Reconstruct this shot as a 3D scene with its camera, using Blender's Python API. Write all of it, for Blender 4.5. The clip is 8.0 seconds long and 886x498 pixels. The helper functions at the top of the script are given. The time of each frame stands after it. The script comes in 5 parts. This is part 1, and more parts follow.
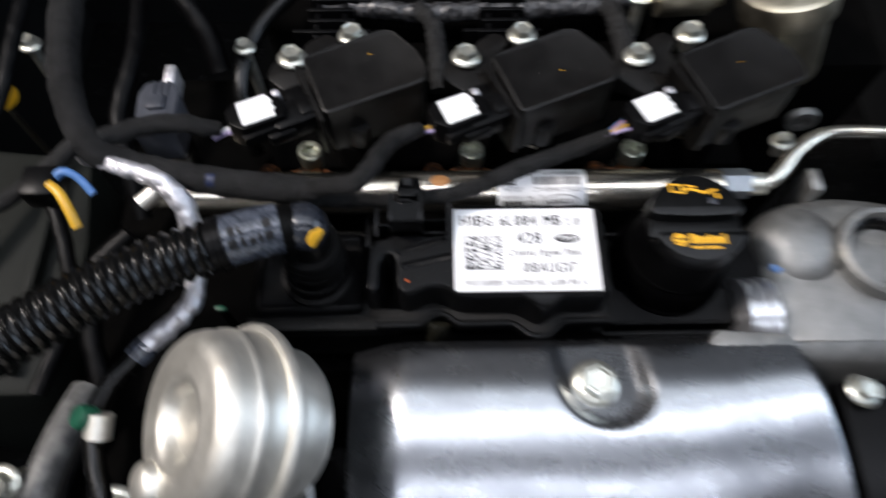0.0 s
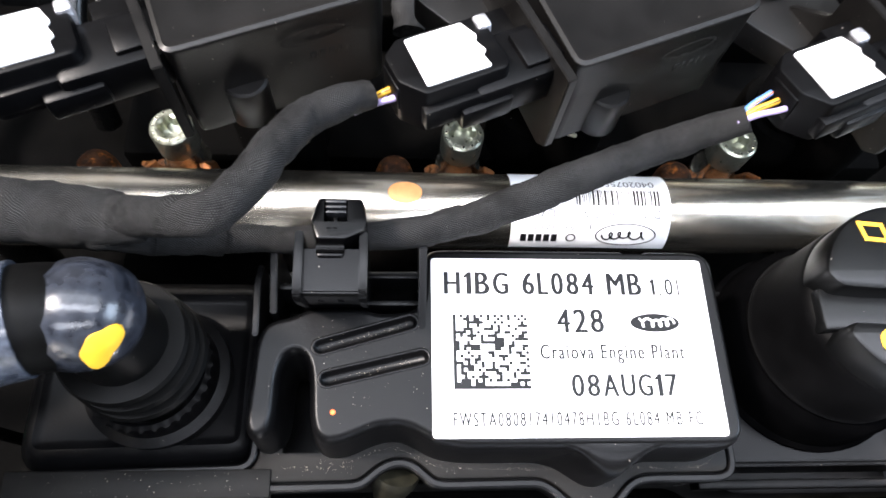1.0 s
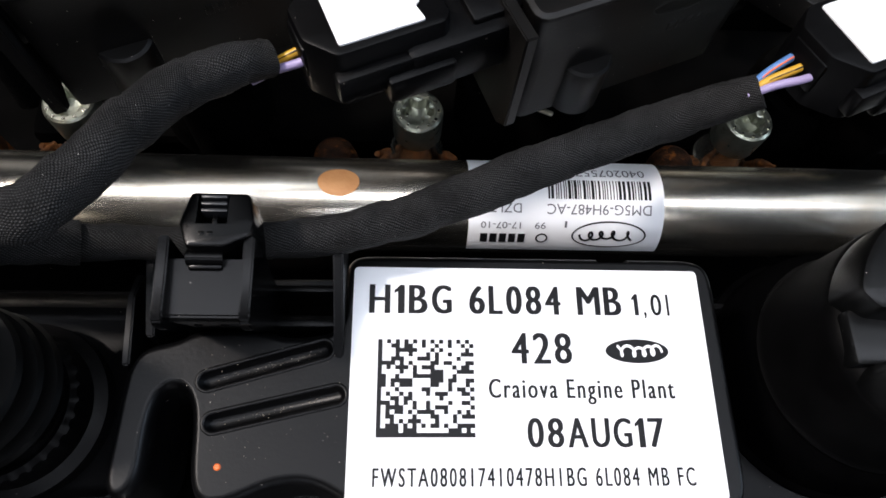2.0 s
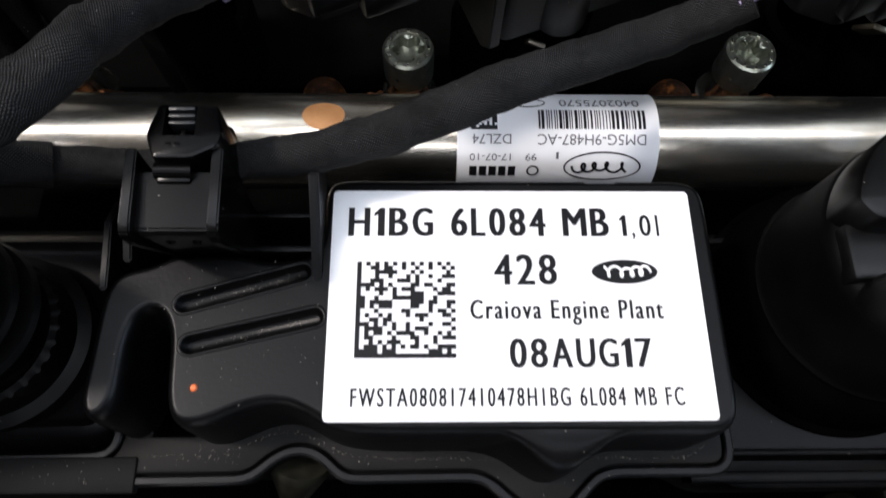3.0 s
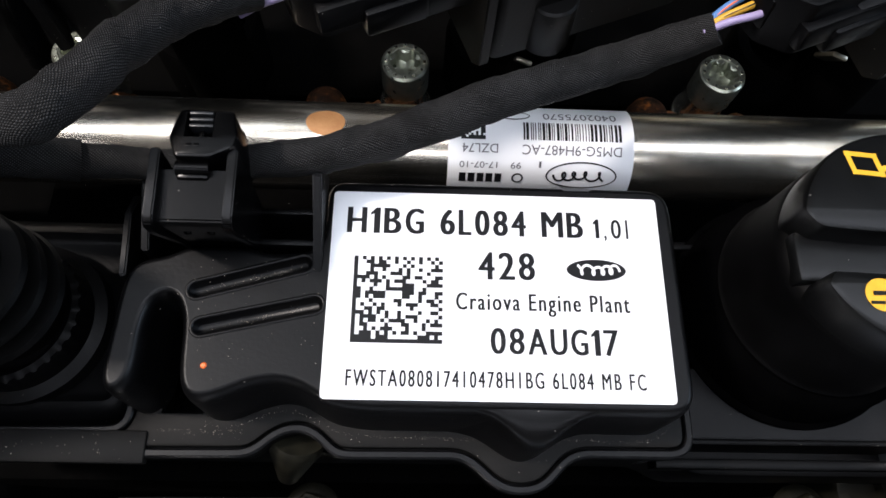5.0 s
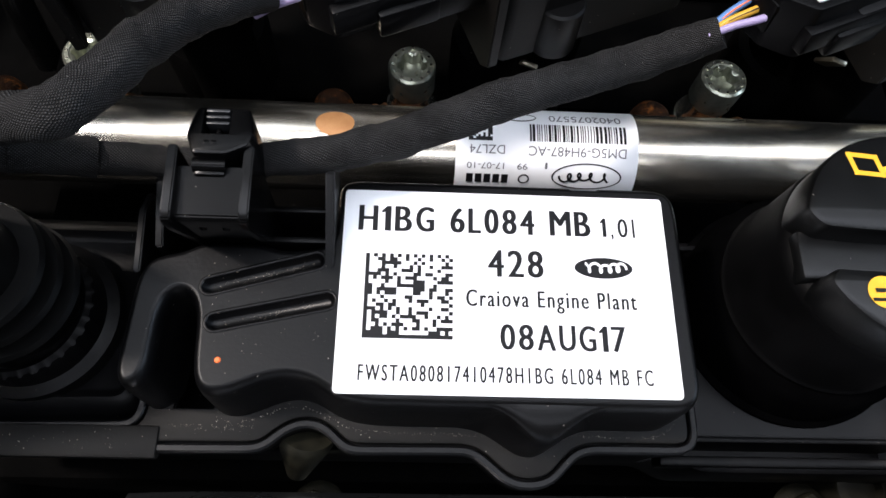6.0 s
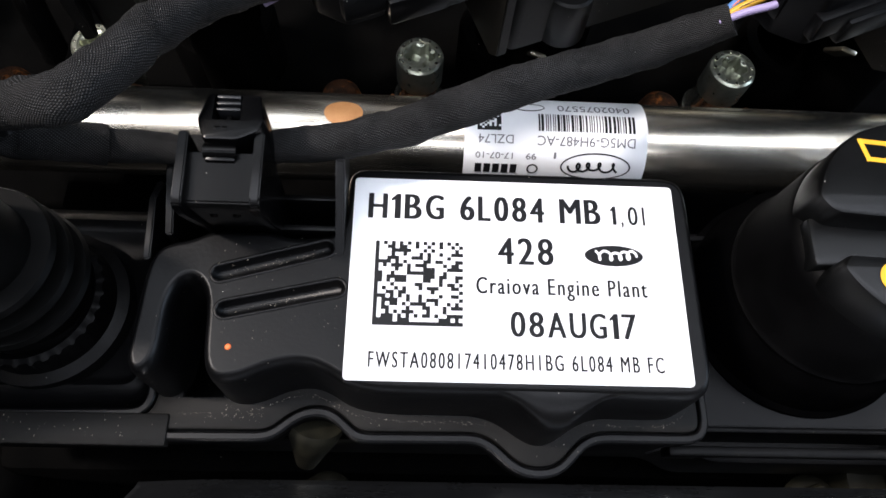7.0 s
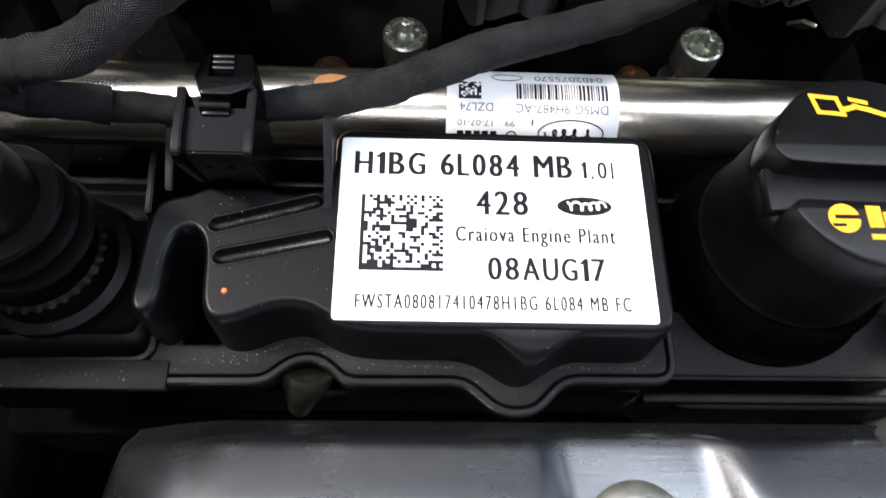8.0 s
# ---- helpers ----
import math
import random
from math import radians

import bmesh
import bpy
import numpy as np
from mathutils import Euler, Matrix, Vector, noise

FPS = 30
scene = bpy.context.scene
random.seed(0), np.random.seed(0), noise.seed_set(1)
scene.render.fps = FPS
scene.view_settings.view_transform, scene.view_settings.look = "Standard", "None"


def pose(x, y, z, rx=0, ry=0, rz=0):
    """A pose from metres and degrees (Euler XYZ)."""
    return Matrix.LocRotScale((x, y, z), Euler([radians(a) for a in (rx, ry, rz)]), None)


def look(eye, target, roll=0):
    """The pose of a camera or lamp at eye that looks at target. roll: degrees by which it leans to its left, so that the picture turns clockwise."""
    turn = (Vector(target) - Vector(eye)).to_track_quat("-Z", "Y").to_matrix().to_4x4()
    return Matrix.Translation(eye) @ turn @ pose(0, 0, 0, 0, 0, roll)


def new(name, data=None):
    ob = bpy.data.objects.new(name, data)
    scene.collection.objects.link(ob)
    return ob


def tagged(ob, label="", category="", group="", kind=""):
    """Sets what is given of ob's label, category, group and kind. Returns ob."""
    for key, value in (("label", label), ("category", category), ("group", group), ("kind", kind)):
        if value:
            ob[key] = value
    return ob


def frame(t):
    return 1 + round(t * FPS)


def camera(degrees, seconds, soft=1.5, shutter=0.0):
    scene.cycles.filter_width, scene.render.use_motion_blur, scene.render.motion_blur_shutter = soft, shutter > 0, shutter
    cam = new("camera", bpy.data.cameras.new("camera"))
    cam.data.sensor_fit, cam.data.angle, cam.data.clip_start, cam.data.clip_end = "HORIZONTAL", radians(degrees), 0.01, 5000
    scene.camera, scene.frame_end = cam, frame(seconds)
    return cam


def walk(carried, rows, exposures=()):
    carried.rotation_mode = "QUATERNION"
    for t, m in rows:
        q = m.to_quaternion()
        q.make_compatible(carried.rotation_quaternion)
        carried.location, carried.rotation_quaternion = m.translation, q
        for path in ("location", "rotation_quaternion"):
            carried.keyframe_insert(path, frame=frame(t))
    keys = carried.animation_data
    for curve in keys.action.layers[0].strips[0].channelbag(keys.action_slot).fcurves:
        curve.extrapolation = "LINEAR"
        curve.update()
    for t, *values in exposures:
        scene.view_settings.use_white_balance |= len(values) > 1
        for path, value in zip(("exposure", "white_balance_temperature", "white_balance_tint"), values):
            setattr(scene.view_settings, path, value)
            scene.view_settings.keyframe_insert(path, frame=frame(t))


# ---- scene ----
import mathutils
cam = camera(66.3, 8.0, 1.6, 0.5)
# seconds, eye, target, roll
PATH = [
    (0, (-0.03920, -0.12295, 0.25562), (-0.0075, 0.7454, -1.5457), 1.24),
    (0.1, (-0.03840, -0.10959, 0.24561), (-0.0818, 0.7541, -1.5578), -3.73),
    (0.2, (-0.03662, -0.09745, 0.23164), (-0.0700, 0.8168, -1.5468), -0.59),
    (0.3, (-0.03825, -0.09161, 0.22295), (-0.0432, 0.8587, -1.5369), 1.94),
    (0.4, (-0.03952, -0.07713, 0.20322), (-0.0195, 0.8616, -1.5627), 3.06),
    (0.5, (-0.03944, -0.06768, 0.19281), (0.0145, 0.8526, -1.5821), 4.81),
    (0.7, (-0.04416, -0.05102, 0.16605), (0.0633, 0.8469, -1.6178), 8.59),
    (0.9, (-0.03897, -0.03930, 0.13916), (0.1123, 0.7695, -1.6837), 10.69),
    (1, (-0.03817, -0.03703, 0.13598), (0.1086, 0.7486, -1.6974), 10.38),
    (1.2, (-0.03399, -0.03068, 0.12465), (0.1192, 0.7222, -1.7219), 11.43),
    (1.5, (-0.02236, -0.02430, 0.11670), (0.1238, 0.7267, -1.7312), 11.02),
    (1.7, (-0.02252, -0.02133, 0.11375), (0.1054, 0.7241, -1.7377), 10.01),
    (2.8, (-0.01535, -0.02650, 0.10494), (0.0649, 0.6990, -1.7571), 6.26),
    (3, (-0.01449, -0.03062, 0.10395), (0.0354, 0.6744, -1.7670), 3.83),
    (3.5, (-0.01415, -0.03560, 0.10705), (0.0393, 0.6949, -1.7540), 4.65),
    (4, (-0.01274, -0.03652, 0.11058), (0.0411, 0.6921, -1.7512), 4.76),
    (4.5, (-0.01443, -0.03564, 0.11026), (0.0285, 0.6992, -1.7494), 4.02),
    (4.7, (-0.01441, -0.03598, 0.11165), (0.0430, 0.6927, -1.7500), 5.54),
    (5.8, (-0.01582, -0.03852, 0.11557), (0.0726, 0.7061, -1.7386), 7.75),
    (6, (-0.01725, -0.03902, 0.11491), (0.0727, 0.7110, -1.7369), 8.02),
    (6.5, (-0.01662, -0.03876, 0.11557), (0.0690, 0.7080, -1.7378), 7.88),
    (7, (-0.01836, -0.04097, 0.11389), (0.0618, 0.7077, -1.7390), 7.32),
    (7.5, (-0.01691, -0.04449, 0.11535), (0.0573, 0.7060, -1.7370), 6.86),
    (8, (-0.01546, -0.05434, 0.11786), (0.0719, 0.7182, -1.7249), 7.02),
]
EXPOSURES = [(0, -0.15), (0.5, 1.1), (1, 1.62), (1.5, 0.45), (3, -0.25), (4, -0.3), (4.5, -0.2), (6, 0.25), (7.5, 0.25), (8, 0.66)]
walk(cam, [(t, look(eye, target, roll)) for t, eye, target, roll in PATH], EXPOSURES)

# ---------------- world and workshop light ----------------
world = bpy.data.worlds.new("world")
scene.world = world
world.use_nodes = True
wn = world.node_tree
sky = wn.nodes.new("ShaderNodeTexSky")
sky.sky_type, sky.sun_disc = "NISHITA", False
sky.sun_elevation, sky.sun_rotation = radians(40), radians(250)
wn.links.new(sky.outputs[0], wn.nodes["Background"].inputs[0])
wn.nodes["Background"].inputs[1].default_value = 0.1


def area_lamp(name, m, sx, sy, watts, color):
    data = bpy.data.lights.new(name, "AREA")
    data.shape, data.size, data.size_y, data.energy, data.color = "RECTANGLE", sx, sy, watts, color
    ob = new(name, data)
    ob.matrix_world = m
    return ob


# unseen ceiling tubes (two rows) and work lamp, placed from highlights and label shadow
LAMP_TOP = area_lamp("ceiling_tube_lamp", pose(0.3, -0.14, 2.14), 3.4, 0.34, 30, (0.845, 0.885, 1.0))
LAMP_FRONT = area_lamp("ceiling_tube_lamp", pose(0.2, -1.65, 2.14), 3.4, 0.34, 30, (0.845, 0.885, 1.0))
LAMP_SPOT = area_lamp("ceiling_spot_lamp", look((-1.72, 0.22, 2.08), (0, 0, 0)), 0.26, 0.26, 88, (1.0, 0.91, 0.86))
# fill lamp for the rail's upper band, behind an added, unseen roof light
LAMP_RAIL_FILL = area_lamp("rail_fill_lamp", pose(0.3, 0.64, 2.215), 3.9, 0.66, 17.0, (0.88, 0.93, 1.0))

# daylight through the side window, unseen, inferred from bluish sheen on the right
LAMP_SIDE = area_lamp("side_window_lamp", look((2.98, 0.0, 1.15), (0, 0, 0.9)), 1.6, 1.2, 34, (0.66, 0.80, 1.0))

# ---------------- mesh helpers (sizes in millimetres) ----------------
MM = 0.001


def V(x, y, z):
    return Vector((x * MM, y * MM, z * MM))


def mesh_object(name, bm, material, smooth=40):
    bmesh.ops.recalc_face_normals(bm, faces=bm.faces)
    me = bpy.data.meshes.new(name)
    bm.to_mesh(me)
    bm.free()
    if smooth:
        me.shade_smooth()
        me.set_sharp_from_angle(angle=radians(smooth))
    me.materials.append(material)
    return new(name, me)


def part(name, bm, material, parent, label="", smooth=40):
    ob = mesh_object(name, bm, material, smooth)
    ob.parent = parent
    ob.matrix_parent_inverse = Matrix.Identity(4)
    if label:
        tagged(ob, label)
    return ob


def thing(name, label, category, m=None, group="", kind=""):
    ob = new(name)
    ob.empty_display_size = 0.01
    ob.matrix_world = m or Matrix.Identity(4)
    return tagged(ob, label, category, group, kind)


def box(bm, x0, x1, y0, y1, z0, z1, bevel=0.4, m=None, seg=2):
    made = bmesh.ops.create_cube(bm, size=1.0)["verts"]
    c, s = V((x0 + x1) / 2, (y0 + y1) / 2, (z0 + z1) / 2), V(x1 - x0, y1 - y0, z1 - z0)
    for v in made:
        v.co = Vector((v.co.x * s.x, v.co.y * s.y, v.co.z * s.z)) + c
    edges = list({e for v in made for e in v.link_edges})
    if bevel:
        out = bmesh.ops.bevel(bm, geom=edges, offset=bevel * MM, segments=seg, affect="EDGES", profile=0.5)
        made = list({v for f in out["faces"] for v in f.verts} | {v for v in made if v.is_valid})
    if m:
        bmesh.ops.transform(bm, matrix=m, verts=made)
    return bm


def block(x0, x1, y0, y1, z0, z1, bevel=0.4, m=None, seg=2):
    return box(bmesh.new(), x0, x1, y0, y1, z0, z1, bevel, m, seg)


def lathe(profile, n=40, m=None, bm=None, wave=None):
    """Turns (radius, height) round z; wave(angle, index) may change a radius."""
    bm = bm or bmesh.new()
    m = m or Matrix.Identity(4)
    rings = []
    for i, (r, z) in enumerate(profile):
        if r < 1e-6:
            rings.append([bm.verts.new(m @ V(0, 0, z))])
            continue
        ring = []
        for k in range(n):
            a = 2 * math.pi * k / n
            q = r + (wave(a, i) if wave else 0)
            ring.append(bm.verts.new(m @ V(q * math.cos(a), q * math.sin(a), z)))
        rings.append(ring)
    for a, b in zip(rings, rings[1:]):
        for k in range(n):
            if len(a) == 1 and len(b) > 1:
                bm.faces.new((a[0], b[k], b[(k + 1) % n]))
            elif len(b) == 1 and len(a) > 1:
                bm.faces.new((a[k], a[(k + 1) % n], b[0]))
            elif len(a) > 1:
                bm.faces.new((a[k], a[(k + 1) % n], b[(k + 1) % n], b[k]))
    return bm


def spline(points, step):
    """Points along a smooth curve through the given ones (with a radius as fourth value), about step mm apart."""
    p = [np.array(q, float) for q in points]
    p = [2 * p[0] - p[1]] + p + [2 * p[-1] - p[-2]]
    out = []
    for a, b, c, d in zip(p, p[1:], p[2:], p[3:]):
        n = max(2, int(np.linalg.norm((c - b)[:3]) / step))
        for i in range(n):
            t = i / n
            out.append(0.5 * (2 * b + (c - a) * t + (2 * a - 5 * b + 4 * c - d) * t * t + (3 * b - a - 3 * c + d) * t ** 3))
    out.append(p[-2])
    return out


def tube(points, step=1.5, n=20, shape=None, bm=None, cap=True):
    """A tube along (x, y, z, radius) points; shape(s, angle) in mm is added to the radius. UV: metres along and round."""
    bm = bm or bmesh.new()
    path = spline(points, step)
    uv = bm.loops.layers.uv.verify()
    rings, lengths, s = [], [], 0.0
    up = Vector((0.13, 0.21, 1)).normalized()
    for i, q in enumerate(path):
        c = Vector(q[:3])
        d = Vector((path[min(i + 1, len(path) - 1)] - path[max(i - 1, 0)])[:3]).normalized()
        if i:
            s += float(np.linalg.norm((path[i] - path[i - 1])[:3]))
        side = (up - d * up.dot(d)).normalized()
        up = side
        other = d.cross(side)
        ring = []
        for k in range(n):
            a = 2 * math.pi * k / n
            r = q[3] + (shape(s, a) if shape else 0)
            ring.append(bm.verts.new((c + side * (r * math.cos(a)) + other * (r * math.sin(a))) * MM))
        rings.append(ring)
        lengths.append(s)
    for i in range(len(rings) - 1):
        for k in range(n):
            f = bm.faces.new((rings[i][k], rings[i][(k + 1) % n], rings[i + 1][(k + 1) % n], rings[i + 1][k]))
            r = path[i][3]
            for loop, (u, w) in zip(f.loops, ((lengths[i], k), (lengths[i], k + 1), (lengths[i + 1], k + 1), (lengths[i + 1], k))):
                loop[uv].uv = (u * MM, w / n * 2 * math.pi * r * MM)
    if cap:
        bm.faces.new(rings[0])
        bm.faces.new(rings[-1])
    return bm


def wrapped(pitch, lap=0.22, rough=0.25, seed=0.0):
    """Relief of cloth tape wound round a loom: a lap at every turn and soft wrinkles."""
    def f(s, a):
        turn = (s / pitch + a / (2 * math.pi)) % 1.0
        p = Vector((s * 0.22 + seed, math.cos(a) * 0.9, math.sin(a) * 0.9))
        edge = max(0.0, 1.0 - turn * 9.0)
        return lap * (turn - 0.5 - 0.35 * edge) + rough * noise.noise(p) + 0.45 * rough * noise.noise(p * 3.1)
    return f


def inset(points, d):
    """The outline moved outward by d (counter-clockwise outline)."""
    out, n = [], len(points)
    for i in range(n):
        a, b, c = (Vector(points[j % n]) for j in (i - 1, i, i + 1))
        u, w = (b - a).normalized(), (c - b).normalized()
        k = Vector((u.y + w.y, -u.x - w.x))
        k = k.normalized() / max(0.6, math.sqrt(max(0.0, (1 + u.dot(w)) / 2))) if k.length > 1e-4 else Vector((u.y, -u.x))
        out.append((b.x + k.x * d, b.y + k.y * d))
    return out


def rounded(points, r, n=4):
    """Rounds the corners of an outline."""
    out, m = [], len(points)
    for i in range(m):
        a, b, c = (Vector(points[j % m]) for j in (i - 1, i, i + 1))
        la, lc = (a - b).length, (c - b).length
        q = min(r, la * 0.45, lc * 0.45)
        p0, p1 = b + (a - b).normalized() * q, b + (c - b).normalized() * q
        for k in range(n + 1):
            t = k / n
            out.append(tuple((1 - t) ** 2 * p0 + 2 * t * (1 - t) * b + t * t * p1))
    return out


def even(points, step, passes):
    """The outline in even steps, its sharp turns eased by some smoothing passes."""
    out, n = [], len(points)
    for i in range(n):
        a, b = Vector(points[i]), Vector(points[(i + 1) % n])
        out += [a.lerp(b, k / 8) for k in range(8)]
    total = sum((out[i] - out[i - 1]).length for i in range(len(out)))
    count, run, even_pts = int(total / step), 0.0, []
    for i in range(len(out)):
        a, b = out[i], out[(i + 1) % len(out)]
        d = (b - a).length
        while len(even_pts) < count and len(even_pts) * total / count < run + d:
            even_pts.append(a.lerp(b, (len(even_pts) * total / count - run) / d))
        run += d
    for _ in range(passes):
        even_pts = [even_pts[i - 1] * 0.25 + even_pts[i] * 0.5 + even_pts[(i + 1) % count] * 0.25 for i in range(count)]
    return [tuple(p) for p in even_pts]


def loft(levels, bm=None, m=None, caps=True):
    """Joins outlines of equal count, each (points, z), from the bottom up."""
    bm = bm or bmesh.new()
    m = m or Matrix.Identity(4)
    rings = [[bm.verts.new(m @ V(x, y, z)) for x, y in pts] for pts, z in levels]
    n = len(rings[0])
    for a, b in zip(rings, rings[1:]):
        for k in range(n):
            bm.faces.new((a[k], a[(k + 1) % n], b[(k + 1) % n], b[k]))
    if caps:
        for ring, flip in ((rings[0], True), (rings[-1], False)):
            for tri in mathutils.geometry.tessellate_polygon([[v.co for v in ring]]):
                p, q, r = (ring[k] for k in tri)
                up = (q.co - p.co).cross(r.co - p.co).dot(m.to_3x3() @ Vector((0, 0, 1))) > 0
                bm.faces.new((p, q, r) if up != flip else (r, q, p))
    return bm


def slab(points, z0, z1, edge=0.8, flare=0.0, bm=None, m=None):
    """An outline as a slab with a rounded upper edge, wider by flare at its foot."""
    e = edge
    levels = [(inset(points, flare), z0), (inset(points, 0.0), z1 - e), (inset(points, -0.3 * e), z1 - 0.3 * e), (inset(points, -e), z1)]
    return loft(levels, bm, m)


def carve(ob, cutter):
    """Cuts a closed mesh out of an object for good."""
    tool = mesh_object("cutter", cutter, ob.data.materials[0], 0)
    mod = ob.modifiers.new("cut", "BOOLEAN")
    mod.operation, mod.object, mod.solver, mod.use_self = "DIFFERENCE", tool, "EXACT", False
    deps = bpy.context.evaluated_depsgraph_get()
    me = bpy.data.meshes.new_from_object(ob.evaluated_get(deps))
    ob.modifiers.clear()
    ob.data = me
    me.shade_smooth()
    me.set_sharp_from_angle(angle=radians(40))
    bpy.data.objects.remove(tool)


def text_mesh(word, width, height, material, name, parent, m, place=None, weight=0.011, bold=0.0, space=1.0):
    """Lettering that fills width x height mm from its lower left corner; place() may bend it."""
    data = bpy.data.curves.new(name, "FONT")
    data.body, data.resolution_u, data.offset, data.space_character = word, 4, weight, space
    ob = new(name, data)
    deps = bpy.context.evaluated_depsgraph_get()
    me = bpy.data.meshes.new_from_object(ob.evaluated_get(deps))
    bpy.data.objects.remove(ob)
    xs, ys = [v.co.x for v in me.vertices], [v.co.y for v in me.vertices]
    x0, y0, sx, sy = min(xs), min(ys), width / (max(xs) - min(xs)), height / (max(ys) - min(ys))
    if bold:
        # two more passes of the print, each a hair higher and to one side
        bm = bmesh.new()
        bm.from_mesh(me)
        for k in (1, 2):
            made = bmesh.ops.duplicate(bm, geom=bm.faces[:] if k == 1 else first)["geom"]
            if k == 1:
                first = [f for f in made if isinstance(f, bmesh.types.BMFace)]
            for v in made:
                if isinstance(v, bmesh.types.BMVert):
                    v.co += Vector(((bold, -2 * bold)[k - 1] / sx, 0, 0.004 * k))
        bm.to_mesh(me)
        bm.free()
    for v in me.vertices:
        q = ((v.co.x - x0) * sx, (v.co.y - y0) * sy)
        v.co = place(*q) if place else m @ V(q[0], q[1], v.co.z)
    me.materials.append(material)
    out = new(name, me)
    out.parent = parent
    out.matrix_parent_inverse = Matrix.Identity(4)
    return out


# ---------------- materials ----------------
def material(name):
    mat = bpy.data.materials.new(name)
    mat.use_nodes = True
    return mat, mat.node_tree, mat.node_tree.nodes["Principled BSDF"]


def node(nt, kind, **values):
    n = nt.nodes.new(kind)
    for k, v in values.items():
        n.inputs[k].default_value = v
    return n


def ramp(nt, source, stops):
    r = nt.nodes.new("ShaderNodeValToRGB")
    while len(r.color_ramp.elements) < len(stops):
        r.color_ramp.elements.new(0.5)
    for e, (p, c) in zip(r.color_ramp.elements, stops):
        e.position, e.color = p, (*c, 1) if len(c) == 3 else c
    nt.links.new(source, r.inputs[0])
    return r.outputs[0]


def math_node(nt, op, a, b=None):
    n = nt.nodes.new("ShaderNodeMath")
    n.operation = op
    for i, q in enumerate((a, b)):
        if q is None:
            continue
        if isinstance(q, (int, float)):
            n.inputs[i].default_value = q
        else:
            nt.links.new(q, n.inputs[i])
    return n.outputs[0]


def mix(nt, fac, a, b):
    n = nt.nodes.new("ShaderNodeMix")
    n.data_type = "RGBA"
    for i, q in ((0, fac), (6, a), (7, b)):
        if isinstance(q, (int, float)):
            n.inputs[i].default_value = q
        elif isinstance(q, tuple):
            n.inputs[i].default_value = (*q, 1)
        else:
            nt.links.new(q, n.inputs[i])
    return n.outputs[2]


def coords(nt):
    return nt.nodes.new("ShaderNodeNewGeometry").outputs["Position"]


def noise_tex(nt, vec, scale, detail=3.0, rough=0.55):
    n = node(nt, "ShaderNodeTexNoise", Scale=scale, Detail=detail, Roughness=rough)
    nt.links.new(vec, n.inputs["Vector"])
    return n.outputs["Fac"]


def specks(nt, vec, size, amount):
    """Sparse dust grains: 1 inside a grain."""
    v = node(nt, "ShaderNodeTexVoronoi", Scale=1.0 / size)
    nt.links.new(vec, v.inputs["Vector"])
    sep = nt.nodes.new("ShaderNodeSeparateColor")
    nt.links.new(v.outputs["Color"], sep.inputs[0])
    near = math_node(nt, "LESS_THAN", v.outputs["Distance"], 0.058)
    some = math_node(nt, "LESS_THAN", sep.outputs[0], amount)
    return math_node(nt, "MULTIPLY", near, some)


def bump(nt, bsdf, height, distance, strength=1.0):
    b = node(nt, "ShaderNodeBump", Strength=strength, Distance=distance)
    nt.links.new(height, b.inputs["Height"])
    nt.links.new(b.outputs[0], bsdf.inputs["Normal"])


def surface(name, dark, light, rough=(0.35, 0.6), metal=0.0, scale=90.0, grain=1500.0, relief=0.00006, dust=0.0, spec=0.5, stain=None, dust_color=(0.5, 0.46, 0.4)):
    """Two colours by a broad noise, gloss by the same, fine relief, grains of dust and stains if wanted."""
    mat, nt, b = material(name)
    p = coords(nt)
    broad, fine = noise_tex(nt, p, scale), noise_tex(nt, p, grain, 2.0)
    col = mix(nt, ramp(nt, broad, ((0.3, (0, 0, 0)), (0.7, (1, 1, 1)))), dark, light)
    if stain:
        patch = noise_tex(nt, p, scale * 0.6, 5.0, 0.7)
        col = mix(nt, ramp(nt, patch, ((0.56, (0, 0, 0)), (0.68, (1, 1, 1)))), col, stain)
    if dust:
        col = mix(nt, specks(nt, p, 0.0013, dust), col, dust_color)
        haze = ramp(nt, noise_tex(nt, p, 260.0, 6.0, 0.75), ((0.60, (0, 0, 0)), (0.9, (0.03, 0.03, 0.03))))
        col = mix(nt, haze, col, (0.2, 0.19, 0.17))
    nt.links.new(col, b.inputs["Base Color"])
    r = nt.nodes.new("ShaderNodeMapRange")
    r.inputs["To Min"].default_value, r.inputs["To Max"].default_value = rough
    nt.links.new(broad, r.inputs["Value"])
    nt.links.new(r.outputs[0], b.inputs["Roughness"])
    b.inputs["Metallic"].default_value = metal
    b.inputs["Specular IOR Level"].default_value = spec
    bump(nt, b, fine, relief)
    return mat


COVER = surface("moulded_black_plastic", (0.0010, 0.0010, 0.0012), (0.0022, 0.0022, 0.0025), (0.30, 0.44), relief=0.000025, dust=0.2, spec=0.185)
# COVER with gloss cut, so the recesses' shade sits in the material; some dust
COVER_LOW = surface("dulled_dusty_black_plastic", (0.0010, 0.0010, 0.0012), (0.0022, 0.0022, 0.0025), (0.32, 0.5), relief=0.00003, dust=0.08, spec=0.115)
COVER_DUSTY = surface("dust_filmed_black_plastic", (0.0032, 0.003, 0.0028), (0.0065, 0.0061, 0.0056), (0.45, 0.6), relief=0.00003, dust=0.34, spec=0.12)
# no dust, darker and much less glossy than COVER
COVER_DEEP = surface("deep_black_plastic", (0.0009, 0.0009, 0.001), (0.0016, 0.0016, 0.0018), (0.4, 0.55), relief=0.000016, spec=0.05)
